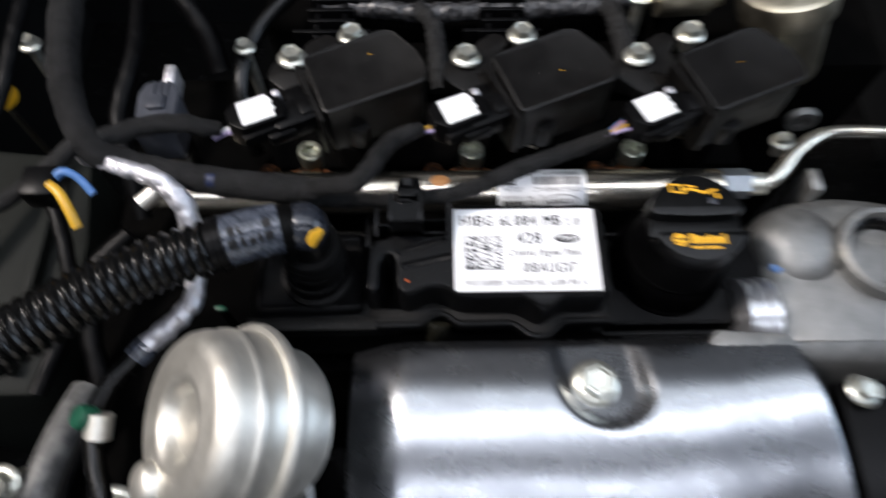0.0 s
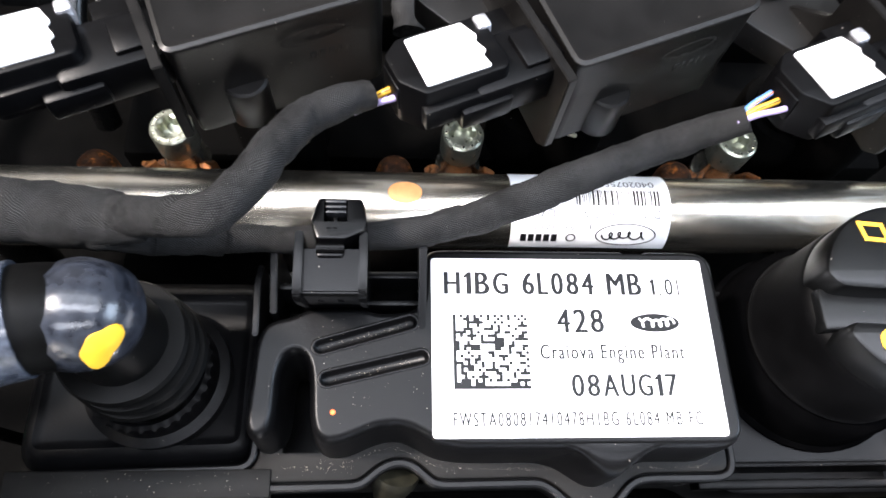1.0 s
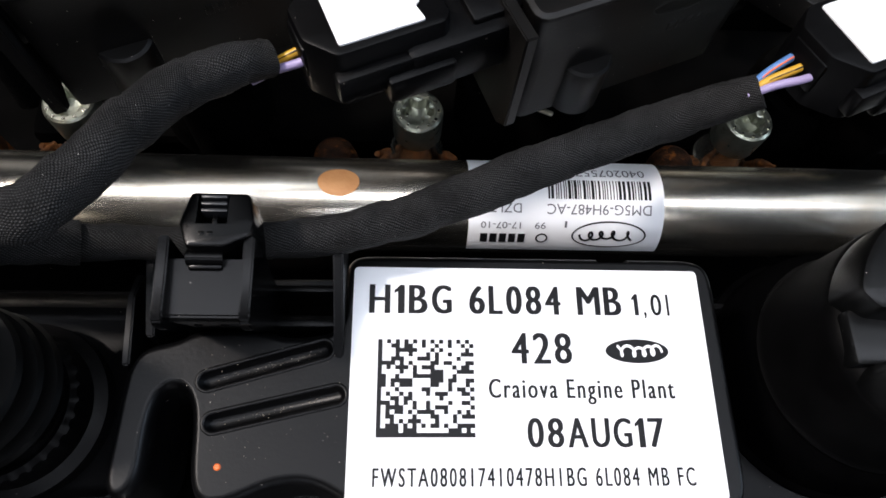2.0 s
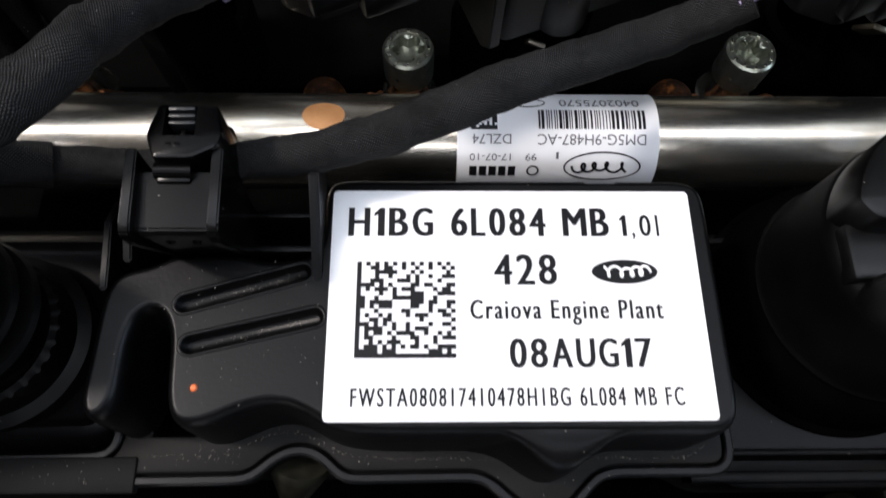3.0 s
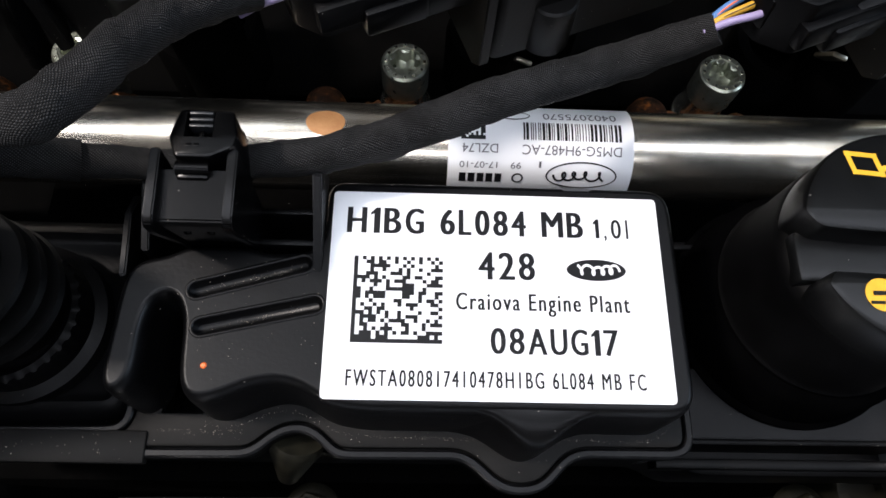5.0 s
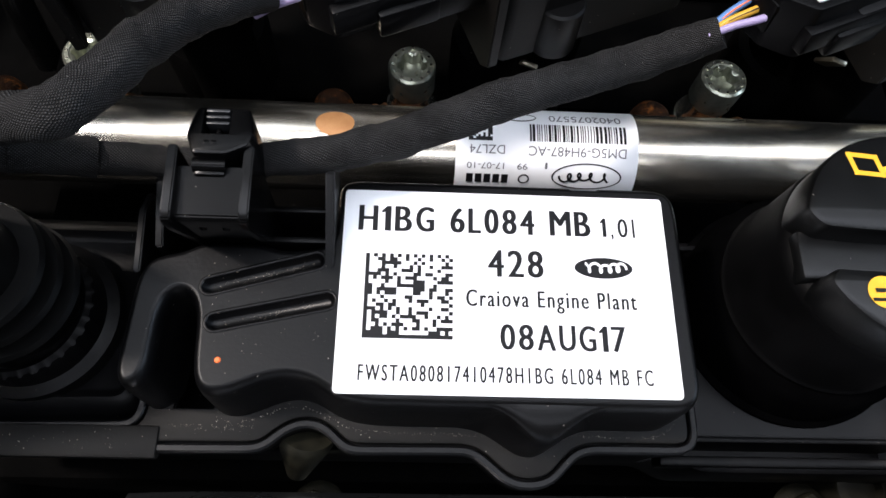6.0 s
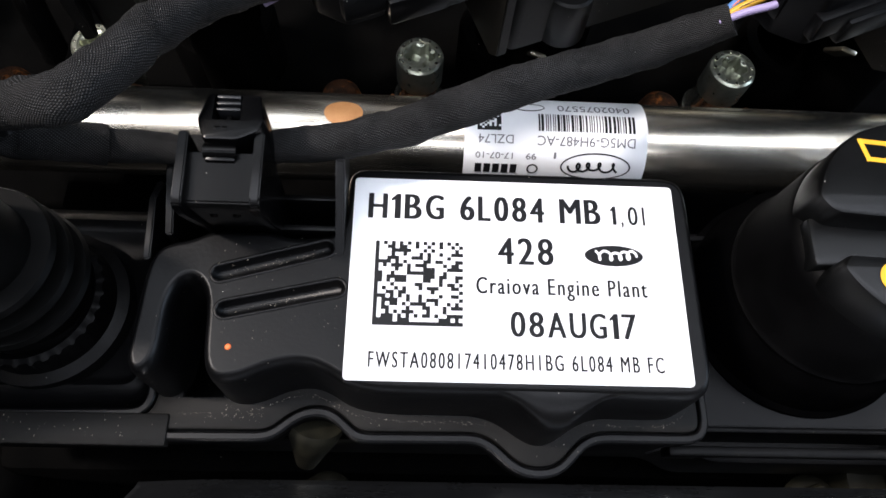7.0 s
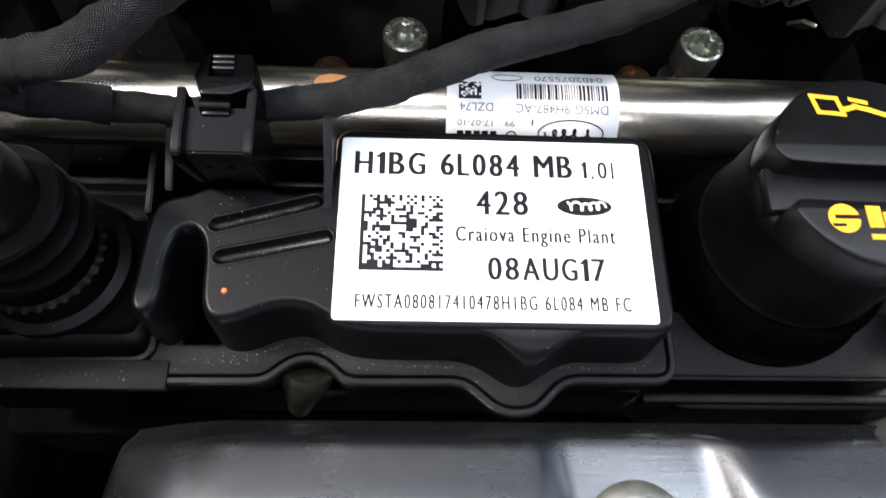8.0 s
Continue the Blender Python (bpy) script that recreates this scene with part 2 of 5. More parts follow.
# neck plastic blackened, gloss off: the cap's shade put into its colour
NECK = surface("cap_shade_black_plastic", (0.0006, 0.0006, 0.0007), (0.0012, 0.0012, 0.0013), (0.6, 0.75), relief=0.00003, spec=0.0)
CLIP = surface("glossy_black_clip_plastic", (0.0007, 0.0007, 0.0008), (0.0014, 0.0014, 0.0016), (0.18, 0.3), relief=0.00001, dust=0.12, spec=0.13)
PLASTIC = surface("black_plastic", (0.001, 0.001, 0.0012), (0.0022, 0.0022, 0.0025), (0.28, 0.42), relief=0.000012, dust=0.14, spec=0.11)
COIL = surface("black_coil_resin", (0.0022, 0.0020, 0.0019), (0.0050, 0.0046, 0.0044), (0.30, 0.46), relief=0.00002, dust=0.24, spec=0.24)
CAP = surface("black_cap_plastic", (0.0016, 0.0017, 0.0018), (0.0034, 0.0036, 0.0038), (0.27, 0.38), relief=0.00002, dust=0.05, spec=0.25)
RUBBER = surface("black_rubber", (0.0012, 0.0012, 0.0012), (0.0026, 0.0026, 0.0026), (0.2, 0.32), relief=0.000016, dust=0.12, spec=0.25)
RUBBER_MATT = surface("matt_black_rubber", (0.0008, 0.0008, 0.0008), (0.0018, 0.0018, 0.0018), (0.4, 0.55), relief=0.000016, dust=0.05, spec=0.09)
# near black without gloss: the deep gaps' shade is put into this colour
HEAD = surface("deep_shade_black", (0.0007, 0.0007, 0.0007), (0.0018, 0.0017, 0.0016), (0.7, 0.9), relief=0.0001, dust=0.03, spec=0.02)
BAY = surface("grey_painted_bay_panel", (0.005, 0.006, 0.005), (0.009, 0.0105, 0.009), (0.5, 0.7), relief=0.0001, scale=20, spec=0.15)
ZINC = surface("zinc_plated_steel", (0.53, 0.54, 0.48), (0.66, 0.66, 0.60), (0.24, 0.42), 0.9, scale=400, relief=0.00005, stain=(0.40, 0.39, 0.29))
CAST = surface("cast_aluminium", (0.20, 0.20, 0.196), (0.29, 0.29, 0.282), (0.36, 0.52), 0.85, scale=120, grain=2200, relief=0.0002, stain=(0.36, 0.35, 0.32))
CAN = surface("nickel_plated_can", (0.66, 0.64, 0.58), (0.76, 0.74, 0.68), (0.38, 0.5), 0.9, scale=160, relief=0.00004)
RUST_DARK = surface("dark_rusted_casting", (0.006, 0.004, 0.003), (0.05, 0.018, 0.006), (0.6, 0.85), scale=420, grain=1800, relief=0.0003, stain=(0.26, 0.085, 0.014), spec=0.12)
RUST = surface("orange_rust", (0.09, 0.030, 0.008), (0.34, 0.115, 0.022), (0.6, 0.85), scale=500, grain=1800, relief=0.0003, stain=(0.08, 0.03, 0.012))
SCREW = surface("dull_zinc_screw", (0.34, 0.36, 0.29), (0.47, 0.48, 0.40), (0.22, 0.38), 0.9, scale=400, relief=0.00005, stain=(0.26, 0.26, 0.19))
# lifted above the screw's own tone: the rail's glint put into the collars
PLATED = surface("brightened_plated_steel", (0.78, 0.76, 0.64), (0.86, 0.84, 0.73), (0.16, 0.28), 0.95, scale=300, relief=0.00003, stain=(0.42, 0.40, 0.3))
OLIVE = surface("olive_passivated_zinc", (0.005, 0.0048, 0.0032), (0.014, 0.013, 0.008), (0.45, 0.65), 0.0, scale=350, relief=0.00006, stain=(0.006, 0.0055, 0.004), spec=0.2)
BLUE_DAB = surface("dark_blue_paint", (0.004, 0.009, 0.035), (0.006, 0.014, 0.05), (0.5, 0.6))
COPPER = surface("copper_coloured_paint", (0.42, 0.20, 0.08), (0.50, 0.26, 0.11), (0.35, 0.5), 0.4, scale=300)
SLEEVE = surface("silver_heat_sleeve", (0.52, 0.52, 0.56), (0.72, 0.72, 0.76), (0.3, 0.5), 0.8, scale=250, grain=900, relief=0.0006)
RIBBED = surface("bright_ribbed_metal", (0.62, 0.63, 0.66), (0.76, 0.77, 0.80), (0.22, 0.4), 0.9, scale=180, relief=0.00005, stain=(0.45, 0.45, 0.46))
BRASS = surface("yellow_passivated_steel", (0.64, 0.58, 0.44), (0.78, 0.72, 0.58), (0.26, 0.42), 1.0, scale=150)
PAPER = surface("white_label_film", (0.80, 0.81, 0.83), (0.84, 0.845, 0.86), (0.42, 0.5), scale=60, relief=0.000006, spec=0.4)
INK = surface("black_print", (0.004, 0.004, 0.005), (0.008, 0.008, 0.009), (0.4, 0.5), relief=0.000005, spec=0.2)
GREY_INK = surface("grey_print", (0.10, 0.10, 0.11), (0.13, 0.13, 0.14), (0.4, 0.5), relief=0.000005)
YELLOW = surface("yellow_print", (0.70, 0.36, 0.01), (0.78, 0.42, 0.02), (0.45, 0.6), scale=300)
ORANGE = surface("orange_paint", (0.75, 0.13, 0.02), (0.8, 0.16, 0.03), (0.4, 0.5))
LILAC = surface("lilac_wire", (0.27, 0.22, 0.40), (0.33, 0.27, 0.46), (0.35, 0.45))
BLUE = surface("blue_wire", (0.06, 0.15, 0.36), (0.09, 0.2, 0.44), (0.35, 0.45))
YELLOW_WIRE = surface("yellow_wire", (0.50, 0.28, 0.02), (0.58, 0.33, 0.03), (0.35, 0.45))
BLUE_STEEL = surface("blue_grey_plating", (0.34, 0.38, 0.42), (0.42, 0.46, 0.50), (0.3, 0.45), 0.9)
GREY_PLUG = surface("grey_plug_plastic", (0.03, 0.033, 0.042), (0.05, 0.054, 0.066), (0.3, 0.45))
# a lighter black than the clip's, for its latch teeth
TOOTH = surface("lighter_black_plastic", (0.008, 0.0085, 0.010), (0.016, 0.017, 0.019), (0.3, 0.45))
BLUE_TAPE = surface("blue_grey_printed_tape", (0.014, 0.017, 0.025), (0.065, 0.076, 0.10), (0.14, 0.3), scale=500, spec=0.7, relief=0.00003)
KNUCKLE = surface("shiny_dark_tape", (0.006, 0.007, 0.010), (0.026, 0.030, 0.040), (0.14, 0.28), scale=380, spec=0.5, relief=0.00003)
GREEN = surface("green_plastic", (0.008, 0.06, 0.035), (0.012, 0.09, 0.05), (0.3, 0.4))
CONCRETE = surface("workshop_concrete", (0.12, 0.12, 0.115), (0.18, 0.175, 0.17), (0.6, 0.8), scale=3, grain=60, relief=0.001)
WALLPAINT = surface("workshop_wall_paint", (0.10, 0.103, 0.106), (0.135, 0.138, 0.14), (0.6, 0.8), scale=2, grain=90, relief=0.0005)
# paler than the other walls, as a reflector for the rail's front
WALL_BOUNCE = surface("bounce_wall_paint", (0.26, 0.255, 0.24), (0.32, 0.315, 0.30), (0.6, 0.8), scale=2, grain=90, relief=0.0005)
HAZE_PAINT = surface("body_paint", (0.004, 0.0045, 0.005), (0.006, 0.0065, 0.007), (0.5, 0.6), scale=12, spec=0.2)


def brushed(name, base, tint, rough, axis_scale, wear, relief=0.00002):
    """Drawn or pressed metal with fine lines along one axis, smudges and small marks."""
    mat, nt, b = material(name)
    p = coords(nt)
    mp = nt.nodes.new("ShaderNodeMapping")
    mp.inputs["Scale"].default_value = axis_scale
    nt.links.new(p, mp.inputs["Vector"])
    lines = noise_tex(nt, mp.outputs[0], 1.0, 4.0, 0.6)
    cloud = noise_tex(nt, p, 70.0, 4.0, 0.6)
    col = mix(nt, ramp(nt, cloud, ((0.42, (0, 0, 0)), (0.75, (1, 1, 1)))), base, tint)
    col = mix(nt, specks(nt, p, 0.004, wear), col, (0.30, 0.26, 0.2))
    nt.links.new(col, b.inputs["Base Color"])
    b.inputs["Metallic"].default_value = 1.0
    r = nt.nodes.new("ShaderNodeMapRange")
    r.inputs["To Min"].default_value, r.inputs["To Max"].default_value = rough
    nt.links.new(math_node(nt, "ADD", math_node(nt, "MULTIPLY", cloud, 0.7), math_node(nt, "MULTIPLY", lines, 0.3)), r.inputs["Value"])
    nt.links.new(r.outputs[0], b.inputs["Roughness"])
    bump(nt, b, lines, relief)
    return mat


STEEL = brushed("drawn_steel_tube", (0.84, 0.79, 0.69), (0.62, 0.53, 0.41), (0.22, 0.30), (25, 2500, 2500), 0.5, 0.000005)
SHIELD = brushed("pressed_aluminium_sheet", (0.45, 0.465, 0.49), (0.34, 0.35, 0.375), (0.21, 0.35), (80, 1400, 1400), 0.06)


def cloth(name, dark, light, pitch):
    """Woven harness tape: threads crossing at a slant, and lint."""
    mat, nt, b = material(name)
    uv = nt.nodes.new("ShaderNodeUVMap").outputs[0]
    sep = nt.nodes.new("ShaderNodeSeparateXYZ")
    nt.links.new(uv, sep.inputs[0])
    k = 2 * math.pi / pitch
    p = coords(nt)
    shift = math_node(nt, "MULTIPLY", noise_tex(nt, p, 160.0, 3.0), 0.0022)
    slant = math_node(nt, "ADD", math_node(nt, "ADD", sep.outputs[0], math_node(nt, "MULTIPLY", sep.outputs[1], 0.9)), shift)
    a = math_node(nt, "SINE", math_node(nt, "MULTIPLY", slant, k))
    c = math_node(nt, "SINE", math_node(nt, "MULTIPLY", math_node(nt, "SUBTRACT", math_node(nt, "ADD", sep.outputs[1], shift), math_node(nt, "MULTIPLY", sep.outputs[0], 0.7)), k * 0.9))
    rise = lambda v: math_node(nt, "ADD", math_node(nt, "MULTIPLY", v, 0.5), 0.5)
    weave = math_node(nt, "MULTIPLY", rise(a), rise(c))
    cloud = noise_tex(nt, p, 900.0, 5.0, 0.75)
    broad = ramp(nt, noise_tex(nt, p, 130.0, 4.0, 0.65), ((0.3, (0.25, 0.25, 0.25)), (0.7, (1, 1, 1))))
    col = mix(nt, ramp(nt, math_node(nt, "MULTIPLY", math_node(nt, "MULTIPLY", weave, cloud), broad), ((0.03, (0, 0, 0)), (0.22, (1, 1, 1)))), dark, light)
    col = mix(nt, specks(nt, p, 0.0011, 0.12), col, (0.4, 0.39, 0.38))
    nt.links.new(col, b.inputs["Base Color"])
    b.inputs["Roughness"].default_value = 0.72
    b.inputs["Specular IOR Level"].default_value = 0.18
    bump(nt, b, weave, 0.0002, 1.0)
    return mat


TAPE = cloth("black_cloth_tape", (0.0008, 0.0008, 0.0009), (0.052, 0.052, 0.053), 0.00044)
TAPE_GREY = cloth("worn_grey_cloth_tape", (0.008, 0.008, 0.0085), (0.035, 0.035, 0.034), 0.00075)


def braid(name):
    mat, nt, b = material(name)
    p = coords(nt)
    v = node(nt, "ShaderNodeTexVoronoi", Scale=330.0)
    nt.links.new(p, v.inputs["Vector"])
    nt.links.new(ramp(nt, v.outputs["Distance"], ((0.2, (0.06, 0.06, 0.063)), (0.7, (0.01, 0.01, 0.011)))), b.inputs["Base Color"])
    b.inputs["Roughness"].default_value = 0.38
    bump(nt, b, v.outputs["Distance"], 0.0003)
    return mat


BRAID = braid("wrinkled_foil_sleeve")

# ---------------- the workshop round the car, unseen and added ---
def room_piece(name, x0, x1, y0, y1, z0, z1, mat, label, category):
    ob = mesh_object(name, block(x0 * 1000, x1 * 1000, y0 * 1000, y1 * 1000, z0 * 1000, z1 * 1000, 0), mat, 0)
    return tagged(ob, label, category, kind="structure")


room_piece("floor", -2.3, 3.1, -3.6, 2.0, -0.87, -0.75, CONCRETE, "grey concrete workshop floor under the car", "floor")
# wall distances and dark paint are set to control what the engine mirrors
room_piece("wall_north", -2.2, 3, 1.9, 2.0, -0.75, 2.2, WALLPAINT, "unseen mid grey wall added round the car", "wall")
bm = bmesh.new()
for x0, x1, y0, y1 in ((-2.2, 3, -3.5, 0.26), (-2.2, 3, 1.02, 2.0), (-2.2, -1.7, 0.26, 1.02), (2.3, 3, 0.26, 1.02)):
    box(bm, x0 * 1000, x1 * 1000, y0 * 1000, y1 * 1000, 2200, 2300, 0)
tagged(mesh_object("ceiling", bm, WALLPAINT, 0), "unseen grey painted ceiling with the added roof light", "ceiling", kind="structure")
# roof light made up to hold the rail's fill lamp
window = thing("added_roof_light", "long roof light with white frame, unseen, added for the rail fill lamp", "window", None, "", "structure")
for x0, x1, y0, y1 in ((-1.7, 2.3, 0.26, 0.30), (-1.7, 2.3, 0.98, 1.02), (-1.7, -1.66, 0.30, 0.98), (2.26, 2.3, 0.30, 0.98)):
    part("window_frame", block(x0 * 1000, x1 * 1000, y0 * 1000, y1 * 1000, 2225, 2280, 3), PAPER, window)
mat, nt, glass = material("window_glass")
glass.inputs["Transmission Weight"].default_value = 1.0
glass.inputs["Roughness"].default_value = 0.02
pane = part("pane", block(-1660, 2260, 300, 980, 2250, 2254, 0), mat, window, "", 0)
pane.visible_shadow = False
# unseen reflector wall, added to lift the rail's lower half
room_piece("wall_south", -2.2, 3, -3.6, -3.5, -0.75, 2.2, WALL_BOUNCE, "unseen pale wall added to bounce light onto the rail", "wall")
bm = bmesh.new()
for y0, y1, z0, z1 in ((-3.6, -0.9, -0.75, 2.2), (0.9, 2.0, -0.75, 2.2), (-0.9, 0.9, -0.75, 0.5), (-0.9, 0.9, 1.8, 2.2)):
    box(bm, 3000, 3100, y0 * 1000, y1 * 1000, z0 * 1000, z1 * 1000, 0)
tagged(mesh_object("wall_east", bm, WALLPAINT, 0), "unseen mid grey wall added round the car with a window", "wall", kind="structure")
side_window = thing("window_2", "wide workshop window with white frame", "window", None, "", "structure")
for y0, y1, z0, z1 in ((-0.9, -0.85, 0.5, 1.8), (0.85, 0.9, 0.5, 1.8), (-0.85, 0.85, 0.5, 0.55), (-0.85, 0.85, 1.75, 1.8)):
    part("window_frame", block(3025, 3085, y0 * 1000, y1 * 1000, z0 * 1000, z1 * 1000, 3), PAPER, side_window)
pane = part("pane", block(3050, 3054, -850, 850, 550, 1750, 0), mat, side_window, "", 0)
pane.visible_shadow = False
room_piece("wall_west", -2.3, -2.2, -3.6, 2.0, -0.75, 2.2, WALLPAINT, "unseen mid grey wall added round the car", "wall")

# sides of the engine bay
room_piece("wall_bay_1", -0.43, -0.40, -0.32, 0.42, -0.75, 0.02, HAZE_PAINT, "dark painted inner wing of the engine bay", "bay wall")
room_piece("wall_bay_2", 0.40, 0.43, -0.32, 0.42, -0.75, 0.02, HAZE_PAINT, "dark painted inner wing of the engine bay", "bay wall")
room_piece("wall_bay_3", -0.43, 0.43, 0.42, 0.45, -0.75, 0.10, HAZE_PAINT, "dark bulkhead behind the engine", "bay wall")
room_piece("wall_bay_4", -0.43, 0.43, -0.35, -0.32, -0.75, -0.05, HAZE_PAINT, "dark front panel of the engine bay", "bay wall")
room_piece("floor_bay", -0.40, 0.40, -0.32, 0.42, -0.33, -0.30, RUBBER, "black tray below the engine", "bay floor")

# ---------------- engine block and head ----------------
engine = thing("engine_block", "cast engine block blackened for deep shade, with black head cover", "engine")
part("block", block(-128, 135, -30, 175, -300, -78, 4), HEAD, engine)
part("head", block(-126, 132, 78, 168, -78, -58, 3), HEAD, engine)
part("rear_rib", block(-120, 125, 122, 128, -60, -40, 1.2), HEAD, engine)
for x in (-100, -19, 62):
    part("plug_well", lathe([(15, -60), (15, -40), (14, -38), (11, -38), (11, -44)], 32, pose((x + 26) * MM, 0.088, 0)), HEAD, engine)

# ---------------- cam cover with the oil separator ----------------
cover = thing("cam_cover", "black moulded plastic cam cover with ribbed oil separator, dusty", "engine cover")
low = rounded([(-121, -25), (40, -25), (46, -28.5), (118, -28.5), (120, 26), (-121, 26)], 3)
lower = part("lower_cover", slab(low, -62, -36, 1.2), COVER_LOW, cover)
carve(lower, block(37, 116, -25.1, -22.1, -52, -30, 0))
# front gutter lines beside the oil filler
for x0, x1, y0, y1, z0, z1 in ((37, 117, -22.2, -20.9, -37, -33.4), (37, 112, -27.2, -25.0, -40, -34.0), (36, 60, 21.5, 23, -37, -31), (-120, -66, 20.5, 22.5, -37, -27)):
    part("gutter_rib", block(x0, x1, y0, y1, z0, z1, 0.5), COVER_LOW, cover)

top = [(-67.0, -15.5), (-66.5, -18.0), (-65.0, -19.2), (-62.4, -18.6), (-60.8, -15.5), (-60.7, -6.4), (-60.0, -2.9), (-57.8, -0.6), (-55.6, -2.9),
       (-54.8, -6.2), (-54.3, -15), (-53.5, -18.4), (-51.4, -20), (-47.5, -19.6), (-43.5, -17.6), (-39.5, -16.3), (-35.5, -16.4), (-32.5, -17.8), (-29.5, -20),
       (-24, -21), (31, -21.2), (33.4, -19.8), (34, -17), (33.6, 18), (32.8, 21), (30, 22),
       (-30, 22), (-31.8, 20.6), (-32.2, 9.6), (-33, 7.8), (-42, 7), (-43.4, 8.4), (-56, 8.4), (-58, 6.4), (-63, 5.8), (-65.6, 3.6), (-66.4, -1)]
top = even(rounded(top, 2.4, 5), 0.6, 14)
levels = [(inset(top, 1.0), -19), (inset(top, 0.2), -5.5)]
for k in range(8):
    a = radians(90 * k / 7)
    levels.append((inset(top, -1.7 * (1 - math.cos(a))), -0.25 - 4.2 * (1 - math.sin(a))))
levels.append((inset(top, -1.8), -0.25))
separator = part("separator_top", loft(levels), COVER, cover)
carve(separator, block(12.6, 18.4, 20.6, 26, -6, 3, 0.4))

lip_front = [(-118, -28), (-45.4, -27.2), (-43, -26.2), (-40.5, -23.8), (-37.4, -22.3), (-34, -22.6), (-31.6, -24.6), (-29.6, -26.6), (-27.4, -27.2),
             (-5.6, -27), (-3.4, -28.2), (0, -31.4), (3, -33), (7, -33.2), (10.6, -32.2), (13.6, -29), (15.6, -27), (18, -26.4), (36, -26.4), (38.4, -25.4), (39.4, -23.2)]
lip_back = [(39, 22), (-31, 23), (-66, 22.5), (-68, 6), (-68.4, -21.6), (-118, -22.6)]
lip = even(rounded(lip_front + lip_back, 2.0, 3), 0.7, 5)
flange_base = part("flange_base", slab(lip, -24, -19.8, 0.3), COVER_DEEP, cover)
flange_plate = part("flange", slab(inset(lip, -2.0), -20.5, -18, 0.5), COVER_DUSTY, cover)
# the narrow raised rim that follows the flange's front edge, behind a fine groove
part("flange_rim", loft([(inset(lip, 0.1), -20.5), (inset(lip, 0.0), -18.3), (inset(lip, -0.4), -17.9), (inset(lip, -1.3), -17.9), (inset(lip, -1.6), -18.2), (inset(lip, -1.7), -20.4)], None, None, False), COVER, cover)
bm = bmesh.new()
box(bm, -118, -63.5, -28.5, -22.6, -20, -17.5, 0.4)
part("side_strip", bm, COVER_DUSTY, cover)
# the slot between the two lobes goes through the flange
for plate in (flange_base, flange_plate):
    carve(plate, block(-61.6, -53.9, -19.4, -2.6, -30, -10, 0))

# two slanting grooves, each a sunken channel with a rounded rim
def groove(x0, y0, x1, y1, w):
    a = math.degrees(math.atan2(y1 - y0, x1 - x0))
    n = math.hypot(x1 - x0, y1 - y0)
    m = pose(x0 * MM, y0 * MM, 0, 0, 0, a)
    outer = [(math.cos(t) * w + (n if abs(t) < math.pi / 2 else 0), math.sin(t) * w) for t in np.linspace(-math.pi, math.pi, 25)[:-1]]
    carve(separator, loft([(inset(outer, -0.8), -2.0), (inset(outer, -0.4), -1.7), (outer, -0.35), (inset(outer, 0.5), 0.5)], None, m))
    q = w + 0.35
    ring = [(n + q * math.cos(t), q * math.sin(t)) for t in np.linspace(-math.pi / 2, math.pi / 2, 9)] + [(n * (1 - k / 8), q) for k in range(1, 8)]
    ring += [(-x + n, -y) for x, y in ring]
    path = [m @ V(x, y, -0.5) / MM for x, y in ring + ring[:2]]
    part("groove_rim", tube([(q.x, q.y, q.z, 0.42) for q in path], 0.8, 10, None, None, False), COVER, separator)


groove(-52.6, -0.6, -34.5, 4.6, 1.35)
groove(-51, -7.2, -32.1, -2.8, 1.35)


# upright ribs beside the harness clip
def rib(points, x0, x1):
    bm = bmesh.new()
    side = [[bm.verts.new(V(x, y, z)) for y, z in points] for x in (x0, x1)]
    bm.faces.new(side[0])
    bm.faces.new(side[1][::-1])
    n = len(points)
    for k in range(n):
        bm.faces.new((side[0][k], side[1][k], side[1][(k + 1) % n], side[0][(k + 1) % n]))
    bmesh.ops.recalc_face_normals(bm, faces=bm.faces)
    bmesh.ops.bevel(bm, geom=bm.edges[:], offset=0.25 * MM, segments=2, affect="EDGES")
    return bm


part("gusset", rib([(2.8, -0.5), (21.5, -0.5), (21.8, 8.6), (17.5, 9.2), (5, 0.9)], -32.8, -31.2), COVER, cover)
part("upright_rib", rib([(5.5, -18), (20.5, -18), (20.5, 4.5), (18, 4.8), (6.5, -0.2)], -63.4, -62), COVER, cover)
part("upright_rib", rib([(-1, -18), (18, -18), (17.5, -1), (13, 1.2), (2, -1)], -66.8, -65.6), COVER, cover)
part("cross_rib", block(-44, -32, 15.4, 16.6, -18, -3, 0.3), COVER, cover)
part("cross_rib", block(-44, -32, 9.2, 10.4, -18, -3, 0.3), COVER, cover)
part("cross_rib", block(-63, -56, 12, 13.4, -18, -1, 0.3), COVER, cover)

# gently sloping ramp below the oil filler, added and tilted to mirror the tube
part("sheen_ramp", rib([(-21.0, -37), (-6, -37), (-6, -33.0), (-20.8, -34.0)], 36.5, 108), PLASTIC, cover)

# square pad that carries the breather port
pad = rounded([(-115.5, -20), (-69, -19), (-69, 18), (-115.5, 18)], 4.5, 6)
part("port_pad", loft([(inset(pad, 3.2), -37), (inset(pad, 3.0), -23.0), (inset(pad, 0.5), -18.9), (inset(pad, -0.4), -17.9), (inset(pad, -1.6), -17.4), (inset(pad, -2.6), -18.2), (inset(pad, -3.4), -18.6)]), COVER_LOW, cover, "", 50)
PORT = pose(-0.0892, -0.0030, 0)
teeth = lambda a, i: (0.45 if i == 5 and math.sin(a * 32) > 0.3 else 0.0)
